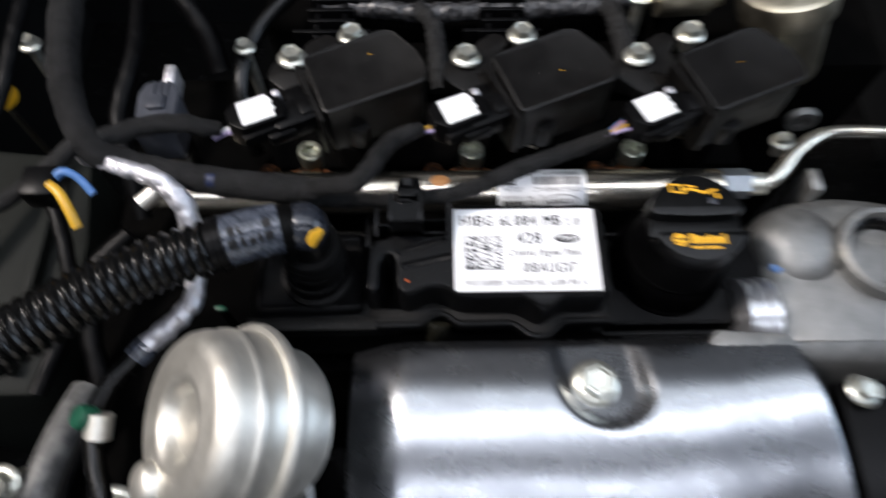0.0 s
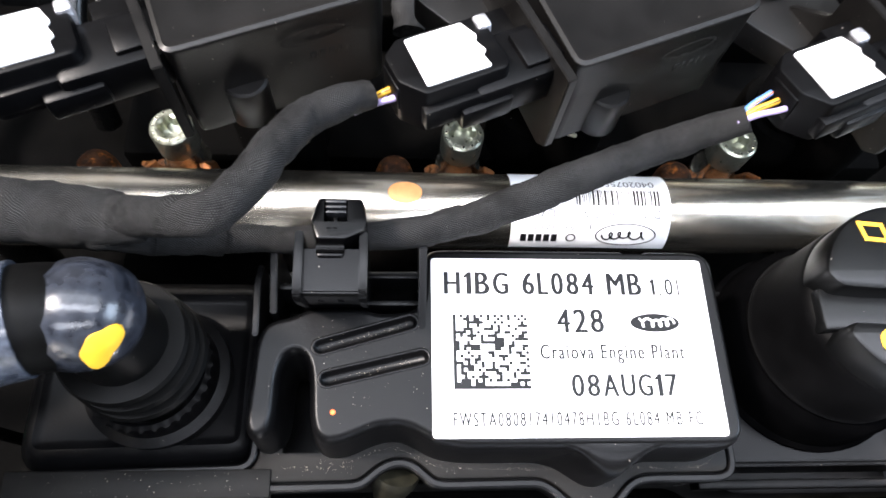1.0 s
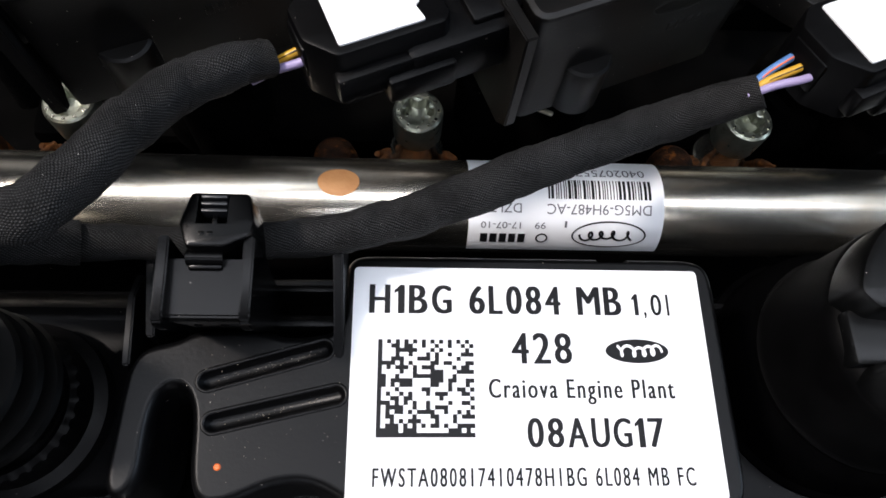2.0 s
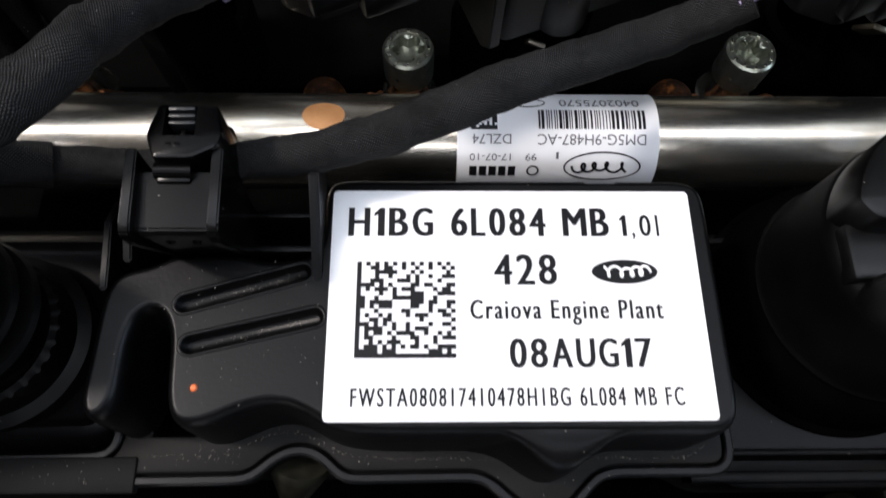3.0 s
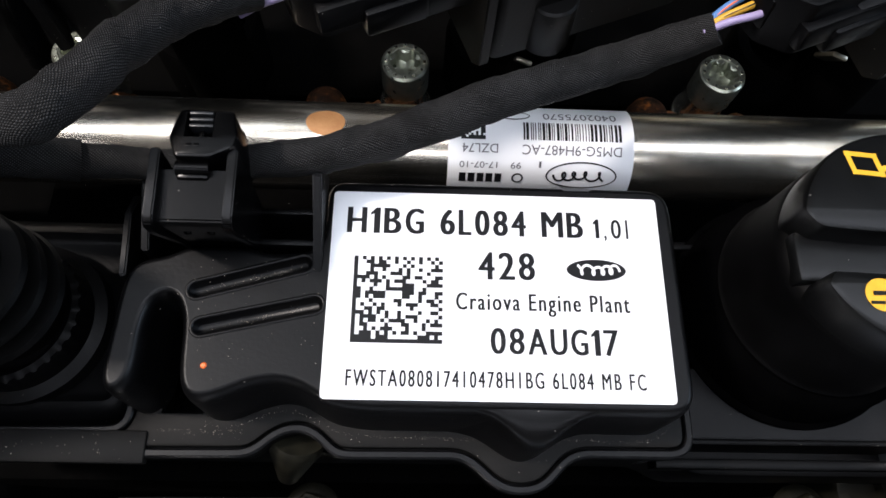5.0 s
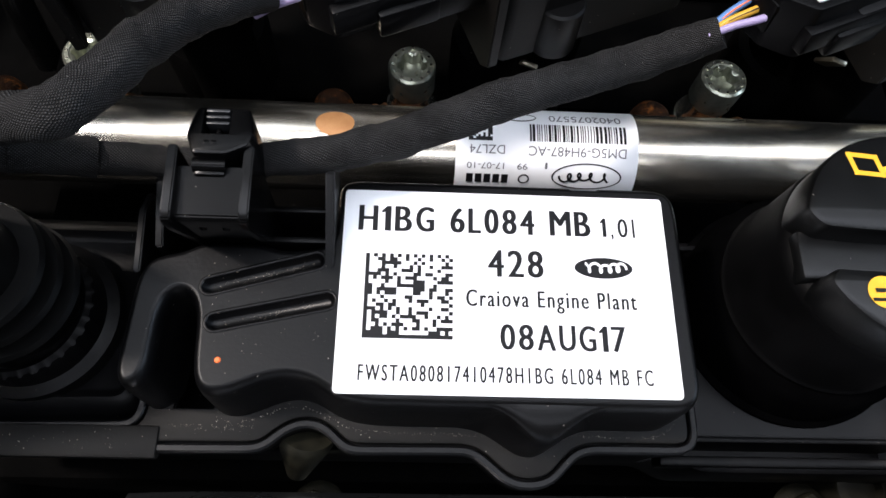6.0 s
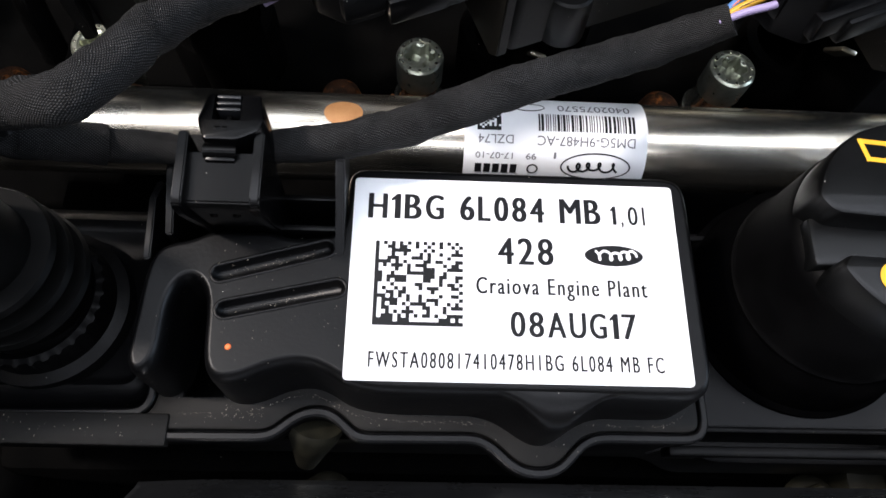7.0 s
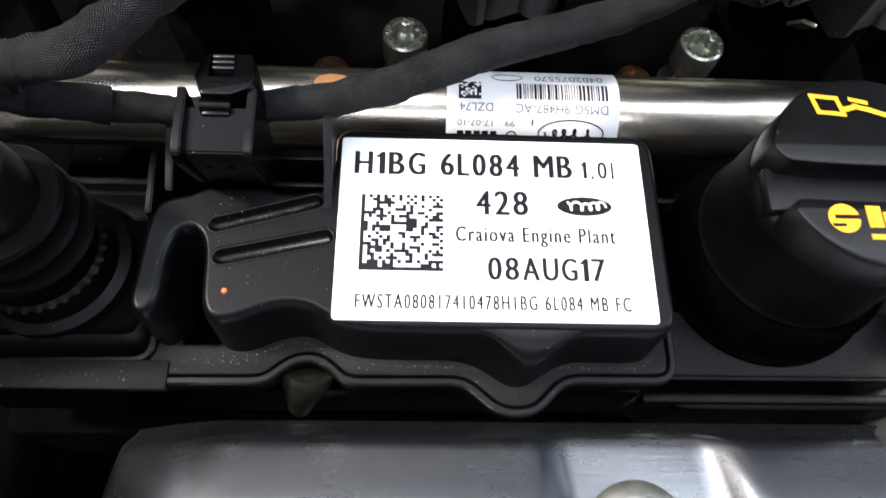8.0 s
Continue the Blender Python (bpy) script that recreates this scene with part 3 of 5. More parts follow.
part("port_collar", lathe([(0, -19), (15.6, -19.6), (15.6, -15), (13.6, -14), (13.3, -10.6), (13.0, -8.4), (12.2, -7.6), (11.4, -8.2), (11.0, -10), (0, -10)], 184, PORT, None, teeth), COVER_LOW, cover, "round breather port collar with a toothed rim", 30)

# bosses and cone recess below the front edge
cone_m = Matrix.Translation(V(-37.6, -24.0, -26.5)) @ Vector((-0.22, -0.62, -0.75)).to_track_quat("Z", "Y").to_matrix().to_4x4()
part("bolt_boss", lathe([(0, -3), (5.6, -3), (5.8, -1.6), (5.4, 0), (2.2, 9.0), (1.4, 9.8), (0, 10)], 36, cone_m), OLIVE, cover, "olive plated cone below the cover's edge")
part("bolt_boss", lathe([(7.6, -72), (7.6, -58.5), (7.0, -57.4), (4.6, -57.4), (4.2, -60), (0, -60)], 36, pose(0.0965, -0.030, 0)), OLIVE, cover, "dull cast boss under the cover")
bm = bmesh.new()
fold, rows_f = [], 22
for j in range(rows_f + 1):
    k = j / rows_f
    z = -0.7 - 17.8 * k ** 1.3
    rise = max(0.0, 1 + (z + 0.25) / 4.2)
    wall = -20.95 + 1.7 * (1 - math.sqrt(1 - rise * rise)) - 1.0 * max(0.0, -4.45 - z) / 14.5
    row = []
    for i in range(41):
        x = -8 + 28 * i / 40
        w, depth = 8.6 - 3.9 * min(1.0, k / 0.3) + 2.4 * max(0.0, k - 0.3) / 0.7, 5.4 * (1 - math.exp(-7.5 * k))
        row.append(bm.verts.new(V(x, wall - depth * math.exp(-abs((x - 5.6 - 1.2 * (1 - k)) / w) ** (3.2 - 1.2 * k)), z)))
    row.append(bm.verts.new(V(20, -18, z)))
    row.insert(0, bm.verts.new(V(-8, -18, z)))
    fold.append(row)
for p, q in zip(fold, fold[1:]):
    for i in range(42):
        bm.faces.new((p[i], p[i + 1], q[i + 1], q[i]))
bm.faces.new(fold[0])
bm.faces.new(fold[-1][::-1])
bmesh.ops.recalc_face_normals(bm, faces=bm.faces)
part("cone_buttress", bm, COVER, cover, "", 60)


def cap_screw(name, m, length, r, label, group):
    """Socket-head screw with a star recess, a plain collar and a washer face."""
    ob = thing(name, label, "bolt", m, group)
    star = lambda a, i: (0.5 * math.cos(6 * a) if i >= 8 else 0.0)
    head_ob = part("head", lathe([(r * 0.90, -9.5), (r * 0.98, -9), (r, -1.2), (r - 0.25, -0.45), (r - 0.8, 0), (r * 0.70, 0), (r * 0.66, -0.3), (r * 0.64, -0.3), (r * 0.57, -0.7), (r * 0.50, -3.6), (0, -4.0)], 72, None, None, star), SCREW, ob, "", 30)
    marks = bmesh.new()
    for k in range(12):
        a = 2 * math.pi * k / 12
        box(marks, -0.32, 0.32, -0.32, 0.32, -0.05, 0.22, 0, pose(r * 0.79 * MM * math.cos(a), r * 0.79 * MM * math.sin(a), 0, 0, 0, math.degrees(a)))
    part("head_marks", marks, PLATED, head_ob)
    part("collar", lathe([(r * 0.62, -length), (r * 1.12, -length), (r * 1.12, -length + 1.5), (r * 0.98, -length + 2.4), (r * 0.93, -length + 5), (r * 0.90, -9.6), (0, -9.4)], 48), PLATED, ob)
    return ob


# ---------------- fuel rail ----------------
RY, RZ, RR = 43.2, -26.0, 10.2
rail = thing("fuel_rail", "drawn steel fuel rail tube with brown tarnish and rust", "fuel rail")
along = Matrix.Translation(V(0, RY, RZ)) @ pose(0, 0, 0, 0, 90, 0)
rail_tube = part("tube", lathe([(0, -171), (7.5, -171), (7.8, -170), (7.8, -162), (RR, -160), (RR, 97), (RR - 0.4, 99), (RR - 2.4, 100.5), (0, 100.5)], 72, along), STEEL, rail)
part("end_nut", lathe([(0, 99), (6.4, 99), (7.4, 100.4), (7.4, 115), (6.6, 116.4), (3.6, 116.4), (0, 116.4)], 6, Matrix.Translation(V(-2, 46, -25.5)) @ pose(0, 0, 0, 0, 90, 0)), BLUE_STEEL, rail, "blue-grey hexagonal union nut", 20)


def on_rail(x, phi, lift=0.12):
    """A place on the tube: x along it, phi degrees round it from the rear."""
    a = radians(phi)
    return V(x, RY + (RR + lift) * math.cos(a), RZ + (RR + lift) * math.sin(a))


def rail_patch(x0, x1, a0, a1, lift, oval=False, n=24, m=12):
    bm = bmesh.new()
    if oval:
        rings = [[bm.verts.new(on_rail((x0 + x1) / 2 + f * (x1 - x0) / 2 * math.cos(t), (a0 + a1) / 2 + f * (a1 - a0) / 2 * math.sin(t), lift)) for t in np.linspace(0, 2 * math.pi, 37)[:-1]]
                 for f in (0.02, 0.25, 0.5, 0.75, 1.0)]
        bm.faces.new(rings[0])
        for a, b in zip(rings, rings[1:]):
            for k in range(36):
                bm.faces.new((a[k], a[(k + 1) % 36], b[(k + 1) % 36], b[k]))
        return bm
    g = [[bm.verts.new(on_rail(x0 + (x1 - x0) * i / m, a0 + (a1 - a0) * j / n, lift)) for i in range(m + 1)] for j in range(n + 1)]
    for j in range(n):
        for i in range(m):
            bm.faces.new((g[j][i], g[j][i + 1], g[j + 1][i + 1], g[j + 1][i]))
    return bm


part("paint_dab", rail_patch(-39.6, -31, 70, 106, 0.08, True), COPPER, rail_tube, "copper brown paint dab")
part("paint_smear", rail_patch(-57, -51, 132, 150, 0.08, True), COPPER, rail_tube, "faint brown smear")
for x in (-99.6, -18.7, 62.2):
    bm = block(x - 10, x + 8.5, 54, 70, -60, -45.4, 2.2)
    part("bracket", bm, RUST, rail, "rusty mounting bracket")
    part("injector_boss", lathe([(5.4, -60), (5.4, -33.0), (4.7, -30.0), (3.0, -28.2), (0, -27.6)], 28, pose((x - 19.4) * MM, 0.0580, 0)), RUST_DARK, rail, "rusty round injector boss")
    part("retainer_wire", tube([(x - 12, 58, -38.6, 0.6), (x - 9.4, 60, -37.2, 0.6), (x - 6.8, 64, -38.4, 0.7)], 0.8, 8), RUST, rail)
    for tab in ([(x + 6.6, 66, -46.5, 1.3), (x + 7.8, 64.6, -41.5, 1.2), (x + 7.2, 62.4, -37.2, 1.0), (x + 9.5, 60.6, -36.6, 0.8)], [(x - 7.2, 66, -46.5, 1.2), (x - 8.4, 64.4, -41.5, 1.1), (x - 9.8, 63, -38.2, 0.8)]):
        part("bracket_lip", tube(tab, 0.6, 10, lambda q, a: 0.5 * noise.noise(Vector((q * 0.7, math.cos(a), x + math.sin(a))))), RUST, rail, "flaking orange rust")
    cap_screw("socket_screw", pose(x * MM, 0.0688, -0.0272), 19, 6.1, "zinc plated socket screw standing in the fuel rail bracket", "fuel rail screws")

pipe = thing("fuel_pipe", "bent bright steel fuel pipe joining the rail", "pipe")
part("pipe", tube([(106, 46, -25, 3.7), (120, 44.6, -24, 3.7), (130, 51, -23, 3.7), (139, 61, -22, 3.7), (153, 70.5, -22, 3.7), (169, 74, -23, 3.7), (205, 74, -26, 3.7), (300, 78, -45, 3.7)], 2, 24), STEEL, pipe)
part("sleeve_nut", lathe([(3.8, 0), (5.6, 0.4), (5.6, 8), (3.9, 9)], 24, Matrix.Translation(V(113, 45.2, -24.6)) @ pose(0, 0, 0, 0, 90, 0)), ZINC, pipe)

# rail sticker: bent white film, printing upside down as seen from the front
rail_label = thing("rail_label", "white sticker wrapped round the fuel rail, printed black", "label")
part("film", rail_patch(-8.2, 33.2, 26, 176, 0.12, n=40, m=4), PAPER, rail_label)


def rail_text(word, x0, x1, p0, p1, ink):
    """Fills x0..x1 and the arc p0..p1 (rear to front), turned to be read from behind."""
    n = radians(p1 - p0) * RR
    text_mesh(word, x1 - x0, n, ink, "printing", rail_label, None, lambda u, v: on_rail(x1 - u, p0 + (v / n) * (p1 - p0), 0.22), 0.0)


def rail_bar(bm, x0, x1, p0, p1):
    n = max(1, int((p1 - p0) / 8))
    rows = [[bm.verts.new(on_rail(x, p0 + (p1 - p0) * k / n, 0.22)) for x in (x0, x1)] for k in range(n + 1)]
    for a, b in zip(rows, rows[1:]):
        bm.faces.new((a[0], a[1], b[1], b[0]))


rng = random.Random(7)
x = 8.4
while x < 30.3:
    w = rng.choice((0.22, 0.22, 0.4, 0.6))
    bm = bmesh.new()
    rail_bar(bm, x, min(x + w, 30.5), 80, 104)
    part("barcode_bar", bm, INK, rail_label)
    x += w + rng.choice((0.22, 0.3, 0.45))
rail_text("DM5G-9H487-AC", 8.2, 30.4, 110, 122, GREY_INK)
rail_text("DZL74", -5.1, 2.8, 110, 121, GREY_INK)
rail_text("17-07-10", -5.6, 2.8, 132, 140, GREY_INK)
rail_text("99", 5.8, 8.1, 132, 140, GREY_INK)
rail_text("1", 12.1, 12.6, 130, 138, GREY_INK)
rail_text("0402075570", 13, 29.6, 62, 74, GREY_INK)
for k in range(5):
    bm = bmesh.new()
    rail_bar(bm, -5.6 + k * 2.0, -4.1 + k * 2.0, 147, 160)
    part("print_bar", bm, INK, rail_label)
# random cells in place of the sticker's small data matrix code
bm = bmesh.new()
for k in range(10):
    for j in range(10):
        if k in (0, 9) and j % 2 == 0 or j == 9 or rng.random() < 0.56:
            rail_bar(bm, -5.4 + k * 0.54, -4.86 + k * 0.54, 79 + j * 2.6, 81.6 + j * 2.6)
part("random_code_print", bm, INK, rail_label)


def rail_ring(x0, x1, p0, p1, w, wp):
    bm = bmesh.new()
    a, b = [], []
    for t in np.linspace(0, 2 * math.pi, 49)[:-1]:
        c, s = math.cos(t), math.sin(t)
        a.append(bm.verts.new(on_rail((x0 + x1) / 2 + (x1 - x0) / 2 * c, (p0 + p1) / 2 + (p1 - p0) / 2 * s, 0.22)))
        b.append(bm.verts.new(on_rail((x0 + x1) / 2 + ((x1 - x0) / 2 - w) * c, (p0 + p1) / 2 + ((p1 - p0) / 2 - wp) * s, 0.22)))
    for k in range(48):
        bm.faces.new((a[k], a[(k + 1) % 48], b[(k + 1) % 48], b[k]))
    return bm


part("oval_ring", rail_ring(13.8, 29.9, 129, 167, 0.35, 2), INK, rail_label)
part("round_mark", rail_ring(6.2, 8.8, 146, 160, 0.35, 2), INK, rail_label)
part("number_oval", rail_ring(2.6, 10.1, 60, 76, 0.25, 2), INK, rail_label)

# ---------------- the large label ----------------
LW, LH = 60.0, 38.09
label = thing("cover_label", "white rectangular part label with black print on the cam cover", "label")
sheet = rounded([(-LW / 2, -LH / 2), (LW / 2, -LH / 2), (LW / 2, LH / 2), (-LW / 2, LH / 2)], 0.9, 5)
part("film", loft([(sheet, -0.26), (sheet, 0.0)]), PAPER, label, "", 0)


def print_text(word, u0, u1, v0, v1, ink=INK, weight=0.006, bold=0.14, space=1.0):
    m = pose((u0 - 0.5) * LW * MM, (v0 - 0.5) * LH * MM, 0.00008)
    text_mesh(word, (u1 - u0) * LW, (v1 - v0) * LH, ink, "printing", label, m, None, weight, bold, space)


WIDTHS = {"H": 1.05, "1": 0.52, "B": 0.95, "G": 1.02, "L": 0.78, "M": 1.25, "A": 1.12, "U": 1.0, ",": 0.22, "l": 0.2}


def print_word(word, u0, u1, v0, v1, bold, gap=0.2):
    """Narrow bold capitals and figures, letter by letter; the figure one has a flag."""
    unit = (u1 - u0) * LW / (sum(WIDTHS.get(c, 0.9) for c in word) + gap * (len(word) - 1))
    x, y, h = (u0 - 0.5) * LW, (v0 - 0.5) * LH, (v1 - v0) * LH
    for c in word:
        w = WIDTHS.get(c, 0.9) * unit
        if c == "1":
            s = 0.34 * unit
            bm = bmesh.new()
            bm.faces.new([bm.verts.new(V(x + a, y + b, 0.08)) for a, b in ((w - s, 0), (w, 0), (w, h), (w - 0.7 * s, h), (0.5 * (w - s), 0.86 * h), (0, 0.82 * h), (0, 0.70 * h), (w - s, 0.76 * h))])
            part("printing", bm, INK, label, "", 0)
        else:
            low, tall = (y - 0.14 * h, 0.3 * h) if c == "," else (y, h)
            text_mesh(c, w - 2 * bold, tall, INK, "printing", label, pose((x + bold) * MM, low * MM, 0.00008), None, 0.0, bold)
        x += w + gap * unit


print_word("H1BG", 0.045, 0.278, 0.784, 0.917, 0.21)
print_word("6L084", 0.327, 0.59, 0.784, 0.917, 0.21)
print_word("MB", 0.637, 0.766, 0.784, 0.917, 0.21)
print_word("1,0l", 0.797, 0.905, 0.785, 0.885, 0.08, 0.4)
print_word("428", 0.442, 0.612, 0.563, 0.70, 0.18)
print_text("Craiova Engine Plant", 0.377, 0.888, 0.388, 0.497, INK, 0.0, 0.09, 1.22)
print_word("08AUG17", 0.475, 0.847, 0.211, 0.332, 0.15)
print_text("FWSTA080817410478H1BG 6L084 MB FC", 0.069, 0.915, 0.058, 0.132, INK, 0.0, 0.06, 1.3)
# the label's data matrix code, drawn as random cells that encode nothing
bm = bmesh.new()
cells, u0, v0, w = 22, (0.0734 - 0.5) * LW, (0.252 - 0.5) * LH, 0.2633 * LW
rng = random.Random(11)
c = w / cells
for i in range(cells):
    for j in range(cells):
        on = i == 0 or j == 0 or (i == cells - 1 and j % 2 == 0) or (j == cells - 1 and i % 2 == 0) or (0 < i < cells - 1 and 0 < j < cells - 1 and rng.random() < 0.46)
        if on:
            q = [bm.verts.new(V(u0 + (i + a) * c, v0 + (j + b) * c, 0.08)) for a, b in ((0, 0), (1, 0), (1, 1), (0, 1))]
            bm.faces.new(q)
part("random_code_print", bm, INK, label, "square of random dark cells standing in for a data matrix code", 0)


def flat_oval(cx, cy, rx, ry, z):
    bm = bmesh.new()
    bm.faces.new([bm.verts.new(V(cx + rx * math.cos(t), cy + ry * math.sin(t), z)) for t in np.linspace(0, 2 * math.pi, 41)[:-1]])
    return bm


ox, oy = (0.797 - 0.5) * LW, (0.621 - 0.5) * LH
mark = part("oval_mark", flat_oval(ox, oy, 5.4, 2.05, 0.08), INK, label, "", 0)


def flourish(t):
    """A running pen stroke with loops, from -1 to 1 across."""
    q = 2 * math.pi * (2.6 * t + 1.6 * t * t)
    return 2 * t - 1 + 0.15 * math.sin(q + 0.6), (0.75 - 0.9 * t + 0.75 * t * t) * math.sin(q + 2.2) + 0.1 * math.sin(9 * t)


def ribbon(place, w, n=90):
    """A flat stroke along flourish(), laid on a surface by place(u, v)."""
    bm = bmesh.new()
    rows = []
    for i in range(n + 1):
        (x0, y0), (x1, y1) = flourish(max(0, i - 1) / n), flourish(min(n, i + 1) / n)
        x, y = flourish(i / n)
        q = math.hypot(3 * (x1 - x0), y1 - y0) or 1.0
        u, v = -(y1 - y0) / q * w / 3, 3 * (x1 - x0) / q * w
        rows.append((bm.verts.new(place(x + u, y + v, i)), bm.verts.new(place(x - u, y - v, i))))
    for a, b in zip(rows, rows[1:]):
        bm.faces.new((a[0], a[1], b[1], b[0]))
    return bm


part("oval_stroke", ribbon(lambda u, v, i: on_rail(21.9 - 5.6 * u, 148 + 11 * v, 0.22 + 0.0005 * i), 0.13), INK, rail_label, "", 0)
part("oval_stroke", ribbon(lambda u, v, i: V(ox + 3.7 * u, oy + 1.5 * v, 0.14 + 0.0003 * i), 0.16), PAPER, mark, "", 0)
dot = mesh_object("paint_dot", lathe([(0, 0.12), (0.35, 0.1), (0.55, -0.1), (0.5, -0.4)], 14, Matrix.Translation(V(-49.6, -13.8, -0.1))), ORANGE)
tagged(dot, "small orange paint dot on the black cover", "paint mark")

# grains of dust lying on the cover, thickest along its seams
grains = bmesh.new()
rng = random.Random(21)


def grain(x, y, z):
    r = rng.choice((0.035, 0.05, 0.05, 0.07, 0.10)) * MM
    c = V(x, y, z)
    tips = [grains.verts.new(c + Vector(q) * r * rng.uniform(0.6, 1.4)) for q in ((1, 0, 0), (0, 1, 0), (-1, 0, 0), (0, -1, 0), (0, 0, 1))]
    for k in range(4):
        grains.faces.new((tips[k], tips[(k + 1) % 4], tips[4]))
    grains.faces.new(tips[3::-1])


foot = [q for q in inset(top, 1.9) if q[1] < -14 and -54 < q[0] < 36]
for a, b in zip(foot, foot[1:]):
    n = math.hypot(b[0] - a[0], b[1] - a[1])
    for k in range(int(n * 2.2 + rng.random())):
        t = rng.random()
        grain(a[0] + (b[0] - a[0]) * t, a[1] + (b[1] - a[1]) * t - abs(rng.gauss(0, 0.35)), -17.95)
for k in range(55):
    t = rng.random()
    grain(-52 + 17 * t, -0.4 + 4.9 * t + rng.gauss(0, 0.25), -1.95)
    grain(-50.5 + 18 * t, -7.1 + 4.2 * t + rng.gauss(0, 0.25), -1.95)
for k in range(60):
    grain(rng.uniform(-116, -64), rng.uniform(-28, -23), -17.45)
    grain(rng.uniform(-62, -46), -22.3 - abs(rng.gauss(0, 0.7)) * (k % 3), -17.95)
for k in range(70):
    grain(rng.uniform(-53, -31), rng.uniform(-13, 6.5), -0.2)
dust = mesh_object("dust_grains", grains, surface("pale_dust", (0.22, 0.19, 0.15), (0.42, 0.38, 0.32), (0.8, 0.9), scale=900), 0)
tagged(dust, "pale grains of dust and sand on the black cover", "dust", kind="stuff")

# ---------------- harness clip on its tower ----------------
clip = thing("harness_clip", "black plastic harness clip on a square tower", "cable clip")
part("tower", rib([(8.2, -19), (13.6, -19), (13.6, 17.4), (5.4, 16.0), (4.9, 15.4), (4.9, 14.4), (8.2, -1)], -55.2, -44.2), CLIP, clip, "", 25)
for x in (-51.9, -48.1):
    part("mould_mark", block(x - 0.6, x + 0.6, -0.3, 0.3, -0.6, 0.6, 0.2, pose(0, 0.0058, 0.0105, -12, 0, 0)), CLIP, clip)
for x in (-56.5, -44.5):
    part("cheek", rib([(8.0, -19), (15, -19), (16.4, 19.4), (5.6, 18.0), (4.2, 17.4), (3.7, 16.4), (4.0, 13.6), (7.8, -1)], x, x + 1.6), CLIP, clip)
part("hinge", tube([(-52.5, 13.6, 17.7, 1.2), (-47.3, 13.6, 17.7, 1.2)], 1, 20), CLIP, clip)
part("hinge_foot", block(-52.4, -47.4, 11.8, 14.6, 8, 17.8, 0.5), CLIP, clip)
head = rounded([(-52.2, 14.2), (-47.0, 14.2), (-43.6, 16.0), (-43.0, 18.2), (-44.0, 22.8), (-52.4, 22.9), (-53.7, 18.0)], 0.7, 3)
strap = part("strap_head", slab(head, 7, 20.4, 0.6, 0.0), CLIP, clip)
carve(strap, block(-51.2, -46.8, 17.8, 22.3, 12, 24, 0.1))
for k in range(3):
    part("latch_tooth", block(-50.9, -47.1, 19.9 + k * 0.95, 20.5 + k * 0.95, 16, 19.9 + 0.3 * k, 0.2), TOOTH, strap)
part("latch_stem", block(-49.5, -48.7, 18.0, 20.0, 12, 18.6, 0.2), CLIP, strap)
part("mould_mark", block(-50.6, -49.8, 16.0, 16.6, 20.3, 20.5, 0.05), CLIP, strap)
part("mould_mark", block(-49.4, -48.6, 16.0, 16.6, 20.3, 20.5, 0.05), CLIP, strap)
part("strap_loop", block(-53.0, -45.6, 14, 27.5, -2.2, 8, 1.4), CLIP, clip)

# ---------------- wiring looms ----------------
loom = thing("wiring_loom", "black cloth-taped engine wiring loom over the fuel rail", "wiring loom")
trunk = part("trunk", tube([(-202.1, 192.2, 34.5, 6.9), (-198.7, 141.5, 37.1, 6.8), (-193.7, 102.6, 39.6, 6.6), (-186.1, 60.4, 39.6, 6.3), (-173.4, 31.6, 34, 5.8), (-160, 27.5, 25, 5.6), (-144, 25, 21.5, 5.6), (-128, 22.5, 20, 5.7), (-111.5, 20, 19.5, 5.9), (-97, 18.8, 19, 5.8), (-88, 18, 19.5, 5.0), (-83, 17.6, 19.5, 3.6)], 1.1, 26, wrapped(12, 0.4, 0.5, 3)), TAPE, loom)
part("clip_branch", tube([(-100, 17, 19, 3.2), (-92, 16, 18, 3.4), (-84, 16.8, 14, 3.3), (-77.8, 18.3, 11, 3.1), (-70.5, 19.8, 7.6, 3.0), (-61, 20.6, 5.6, 2.9), (-50, 20.8, 6.6, 2.8), (-40.5, 20.2, 9, 3.1), (-30.7, 21.5, 9.6, 3.3), (-20.8, 24.1, 10.6, 3.5), (-11, 27.4, 12.4, 3.7), (-1, 32.0, 12.4, 3.8), (10.4, 38, 9.6, 3.8), (22.6, 44, 7.6, 3.7), (32.5, 46.2, 11, 3.5), (39.2, 46.4, 15.8, 2.9)], 0.8, 28, wrapped(13, 0.28, 0.35, 11)), TAPE, loom)
part("tape_lap", tube([(-84, 16.8, 14, 3.5), (-77.8, 18.3, 11, 3.5), (-72.5, 19.4, 8.4, 3.6)], 0.8, 28, lambda q, a: 0.35 * noise.noise(Vector((q * 0.4, math.cos(a), math.sin(a))))), TAPE, loom, "loose end of the cloth tape")
part("coil_branch", tube([(-96, 19, 19, 3.5), (-88, 18, 21, 3.7), (-80, 16.2, 25, 3.7), (-73, 14.6, 28.6, 3.8), (-67.6, 16, 30, 3.8), (-63.2, 22.4, 29.2, 3.8), (-59.8, 30.6, 26.5, 3.8), (-55.4, 38.5, 23.2, 3.8), (-49.5, 43.2, 21.8, 3.6), (-43.4, 47.2, 19.4, 3.0)], 0.8, 28, wrapped(12, 0.3, 0.4, 23)), TAPE, loom)
